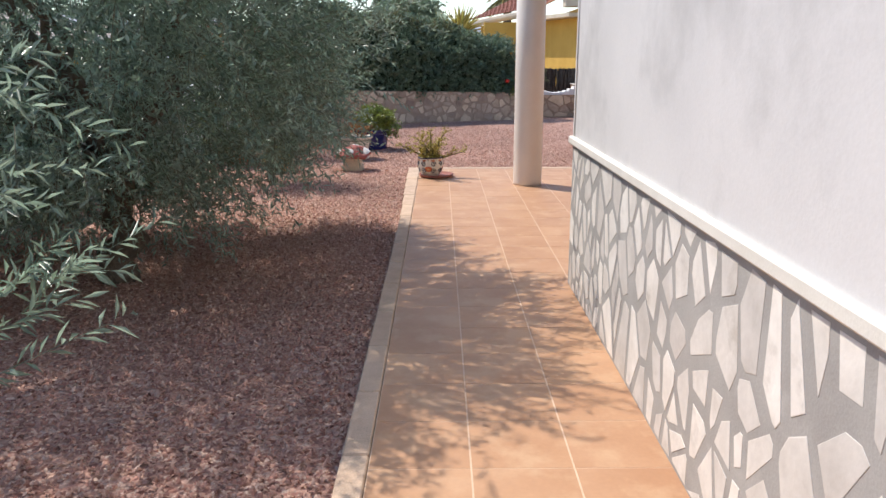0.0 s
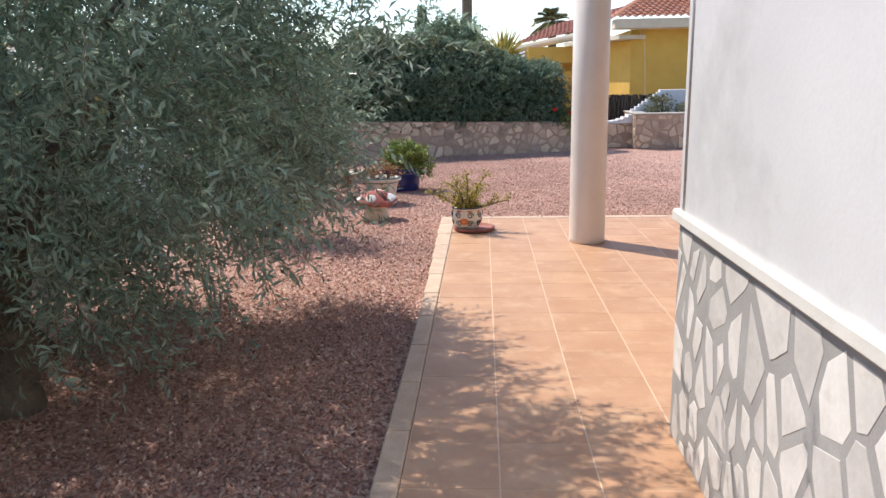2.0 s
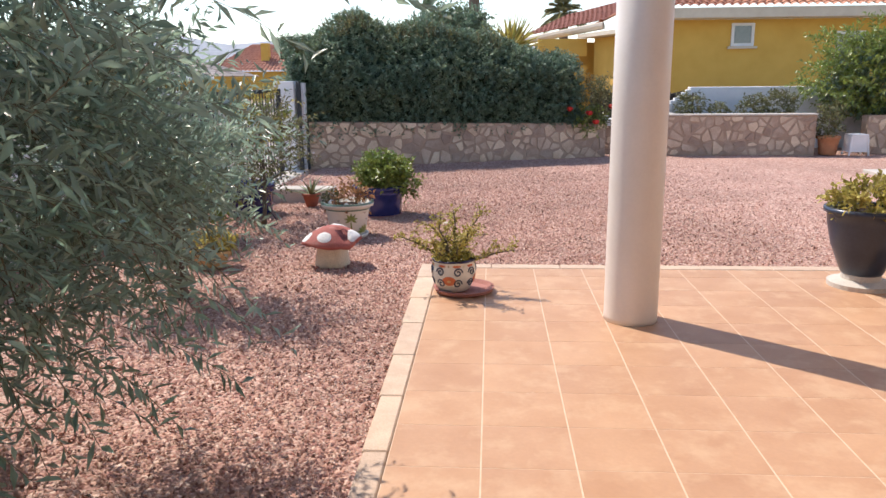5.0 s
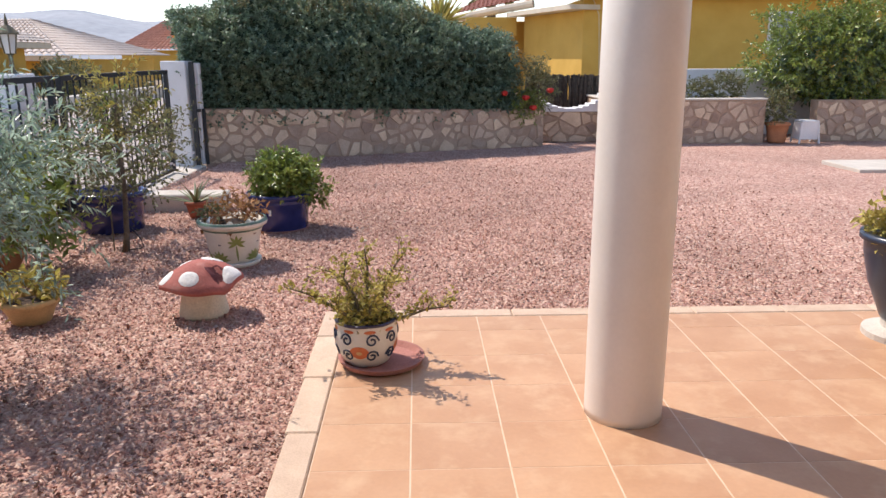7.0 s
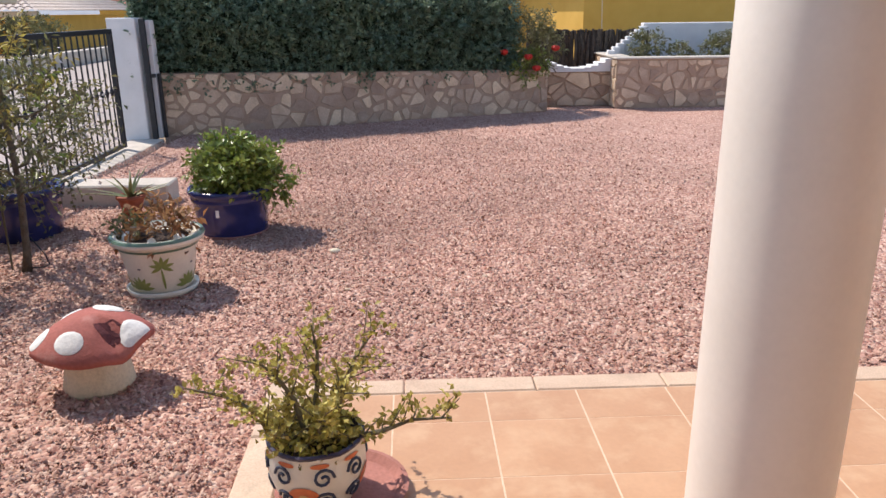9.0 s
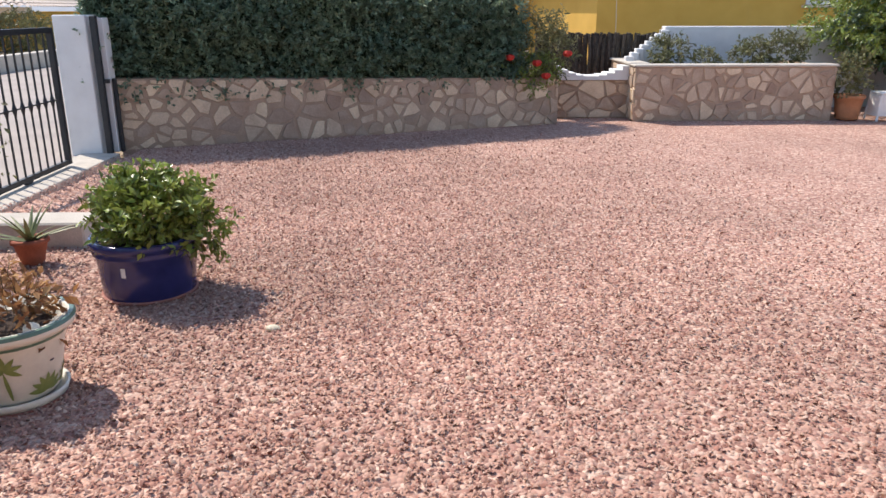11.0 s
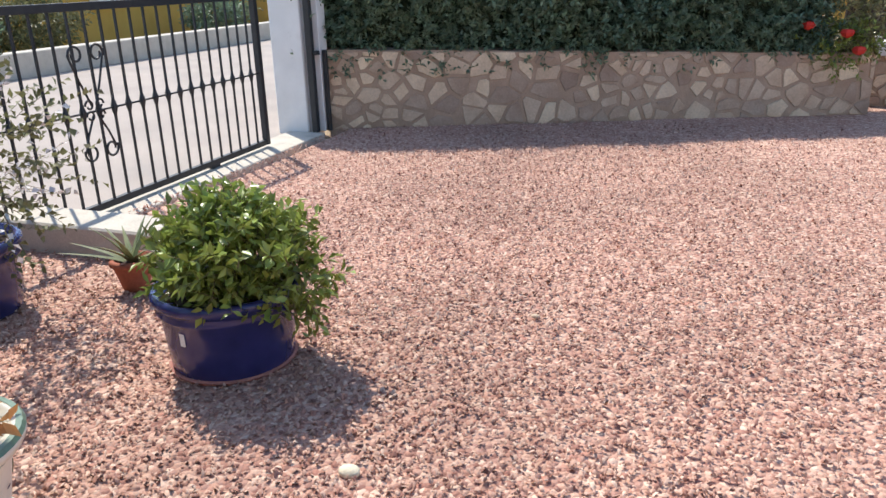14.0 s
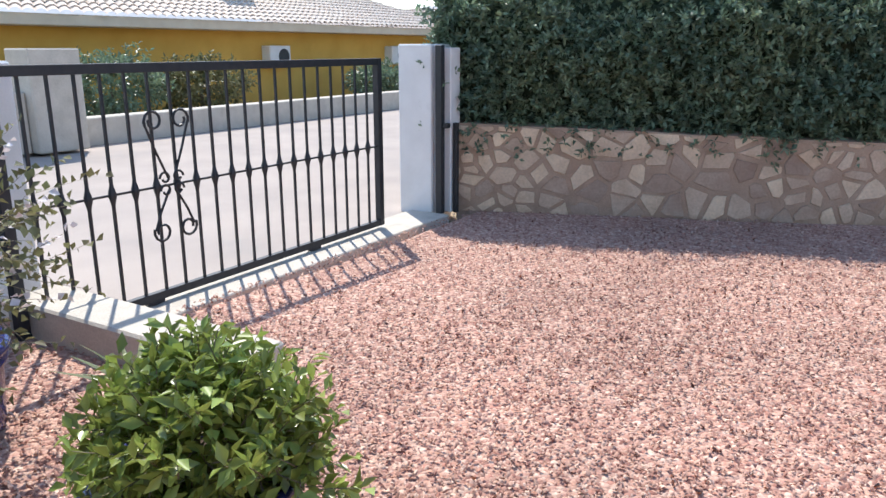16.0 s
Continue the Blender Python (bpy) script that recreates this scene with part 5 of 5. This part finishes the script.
bush(dg, (0, 0, 0.07), (0.22, 0.22, 0.10), 150, 99, LEAF_Y, 0.05, 0.026, 8, 0.1)

# far potted plant and stool
fp = thing("clay_pot", (6.38, 18.72, G - 0.06), "terracotta pot beside the planter", "flower pot")
part("pot", lathe(pot_shell(0.15, 0.19, 0.34, 0.02, 0.02, 0.05), 24), CLAY_O, fp, smooth=True)
soil_disc(fp, 0.165, 0.3)
fq = thing("potted_shrub", (6.38, 18.72, G + 0.24), "green-leaved shrub in a terracotta pot", "plant")
bush(fq, (0, 0, 0.3), (0.24, 0.22, 0.28), 120, 101, LEAF_G, 0.06, 0.03, 8, 0.15)
stool = thing("plastic_stool", (6.82, 18.58, G - 0.06), "white plastic stool with splayed legs", "stool")
part("seat", box(-0.22, -0.2, 0.42, 0.22, 0.2, 0.46, 0.015), PLASTIC, stool)
for sx in (-1, 1):
    part("side", box(sx * 0.2, -0.17, 0.08, sx * 0.23, 0.17, 0.42, 0.005), PLASTIC, stool)
    for sy in (-1, 1):
        part("leg", tube([(sx * 0.2, sy * 0.18, 0.42), (sx * 0.24, sy * 0.21, 0.0)], 0.022, 6), PLASTIC, stool)
stool.scale = (0.72, 0.72, 0.85)
part("front_panel", box(-0.2, -0.19, 0.08, 0.2, -0.17, 0.42, 0.004), PLASTIC, stool)

# pale pebbles lying on the gravel
for i, (x, y, s) in enumerate(((-0.325, 11.42, 0.036), (-0.02, 12.62, 0.02), (0.55, 10.9, 0.022), (-0.2, 10.75, 0.02))):
    pb = bmesh.new()
    bmesh.ops.create_icosphere(pb, subdivisions=2, radius=s)
    for v in pb.verts:
        v.co = Vector((v.co.x, v.co.y * 0.75, v.co.z * 0.45)) * (1 + 0.2 * noise.noise(v.co * 30 + Vector((i, 0, 0))))
    o = obj("pebble", pb, STEM if i == 0 else SLATE_B, None, smooth=True)
    o.location = (x, y, G + s * 0.25)
    tagged(o, "single pale flat pebble lying on the gravel", "pebble", "loose pebbles")


# ---- loose gravel ----
def loose_stones(n, seed):
    """Angular chips strewn where the camera passes, bedded in the gravel sheet."""
    rng = np.random.default_rng(seed)
    x, y = rng.normal(-0.3, 1.9, n * 2), rng.uniform(0.3, 17.5, n * 2)
    far = np.clip((y - 11) / 7, 0, 1)
    keep = (rng.random(n * 2) > far * 0.85) & (x > -3.3) & ((x > -2.85) | (y < 12.7)) & ((y > 9.62) | (x < -0.385)) & (x < 9)
    x, y = x[keep][:n], y[keep][:n]
    s = rng.uniform(0.005, 0.0122, len(x))
    low = np.array([gravel_z(p, q) for p, q in zip(x, y)])
    n = len(x)
    oct_ = np.array([[1, 0, 0], [-0.5, 0.87, 0.1], [-0.5, -0.87, -0.1], [0.35, 0.45, 0.75], [-0.4, -0.1, 0.85]])
    v = oct_[None] * (1 + 0.35 * rng.normal(size=(n, 5, 1)).clip(-1, 1)) * s[:, None, None] * np.array([1, 1, 0.8])
    a = rng.uniform(0, 6.283, n)
    c, sn = np.cos(a)[:, None], np.sin(a)[:, None]
    vx, vy = v[:, :, 0] * c - v[:, :, 1] * sn, v[:, :, 0] * sn + v[:, :, 1] * c
    tilt = rng.normal(size=(n, 2)) * 0.5
    vz = v[:, :, 2] + vx * tilt[:, :1] + vy * tilt[:, 1:]
    P = np.stack([vx + x[:, None], vy + y[:, None], vz + low[:, None] + 0.002 + 0.008 * rng.random(n)[:, None]], 2).reshape(-1, 3)
    tri = np.array([[0, 1, 3], [1, 4, 3], [1, 2, 4], [2, 0, 3], [2, 3, 4]])
    idx = (np.arange(n)[:, None, None] * 5 + tri[None]).reshape(-1)
    me = bpy.data.meshes.new("loose_gravel")
    me.vertices.add(len(P)); me.vertices.foreach_set("co", P.astype(np.float32).ravel())
    me.loops.add(len(idx)); me.loops.foreach_set("vertex_index", idx.astype(np.int32))
    me.polygons.add(n * 5); me.polygons.foreach_set("loop_start", (np.arange(n * 5) * 3).astype(np.int32))
    me.update(calc_edges=True)
    me.materials.append(STONES)
    tagged(new("loose_gravel", me), "loose pink and grey crushed stone chips", "gravel", kind="stuff")


loose_stones(150000, 12)

# ---- kerb pieces, floor tiles and wall stones ----
kerb = thing("kerb", (0, 0, 0), "pale concrete kerb edging round the terrace", "kerb", kind=S_)
km = None
for i in range(26):
    y1 = 9.23 - 0.5 * i
    if y1 > 7.0:
        flare = 0.04 * min(1, (y1 - 6.9) / 2.4)
        k = part("kerb_stone", box(TX - 0.098 - flare, -0.497, -0.13, TX - 0.004, -0.003, 0.004, 0.006), KERB, kerb)
    elif km is None:
        k = part("kerb_stone", box(TX - 0.098, -0.497, -0.13, TX - 0.004, -0.003, 0.004, 0.006), KERB, kerb)
        km = k.data
    else:
        k = new("kerb_stone", km)
        k.parent = kerb
    k.location = (0, y1, 0)
part("kerb_stone", box(TX - 0.138, 9.233, -0.13, TX - 0.004, 9.612, 0.004, 0.006), KERB, kerb)
part("kerb_stone", box(TX, 9.502, -0.13, 0.113, 9.612, 0.004, 0.006), KERB, kerb)
km2 = None
for i in range(9):
    x0 = 0.116 + 0.5 * i
    if km2 is None:
        k = part("kerb_stone", box(0.0, 9.502, -0.13, 0.496, 9.612, 0.004, 0.006), KERB, kerb)
        km2 = k.data
    else:
        k = new("kerb_stone", km2)
        k.parent = kerb
    k.location = (x0, 0, 0)

tile_meshes = {}
for j in range(35):
    for i in range(13):
        x, y = TX + T * i, TY + T2 * j
        deep = round(min(T2, 9.498 - y), 4)
        if (y + T2 * 0.5 < 4.5 and x > 0.72) or x + T > 4.21 or deep < 0.05:
            continue
        if deep not in tile_meshes:
            t = part("tile", box(0.0032, 0.0018, -0.02, T - 0.0032, deep - 0.0018, 0.0, 0.0005), TILE, terrace)
            tile_meshes[deep] = t.data
        else:
            t = new("tile", tile_meshes[deep])
            t.parent = terrace
        t.location = (x, y, 0.0003 * noise.noise((i * 1.3, j * 1.7, 0)))

cladding(plinth, face((0.742, 4.745, 0.0), (0, -1, 0), (-1, 0, 0)), 4.3, 0.82, 0.135, 0.19, 0.036, 0.0014, SLATE, 4, tilt=0.0, cuts=(0, 1, 1, 2), inset=0.975)
cladding(wall_hedge, face((WA.x, WA.y, G - 0.08), WD, WO), WL, 0.78, 0.18, 0.16, 0.034, 0.010, SLATE_B, 9, right=0.615, cuts=(0, 1, 1, 2))
cladding(recess, face((2.23, 18.98, G - 0.06), (1, 0, 0), (0, -1, 0)), 1.09, 0.53, 0.22, 0.16, 0.03, 0.02, SLATE_B, 14)
cladding(pl_wall, face((3.32, 18.63, G - 0.06), (1, 0, 0), (0, -1, 0)), 2.78, 0.72, 0.17, 0.16, 0.038, 0.013, SLATE_B, 15, cuts=(0, 1, 1, 2))
cladding(pl_side, face((3.32, 20.0, G - 0.06), (0, -1, 0), (-1, 0, 0)), 1.36, 0.72, 0.16, 0.16, 0.025, 0.016, SLATE_B, 16)
cladding(right_wall, face((7.12, 18.85, G - 0.06), (1, 0, 0), (0, -1, 0)), 3.2, 0.7, 0.19, 0.17, 0.036, 0.013, SLATE_B, 17)
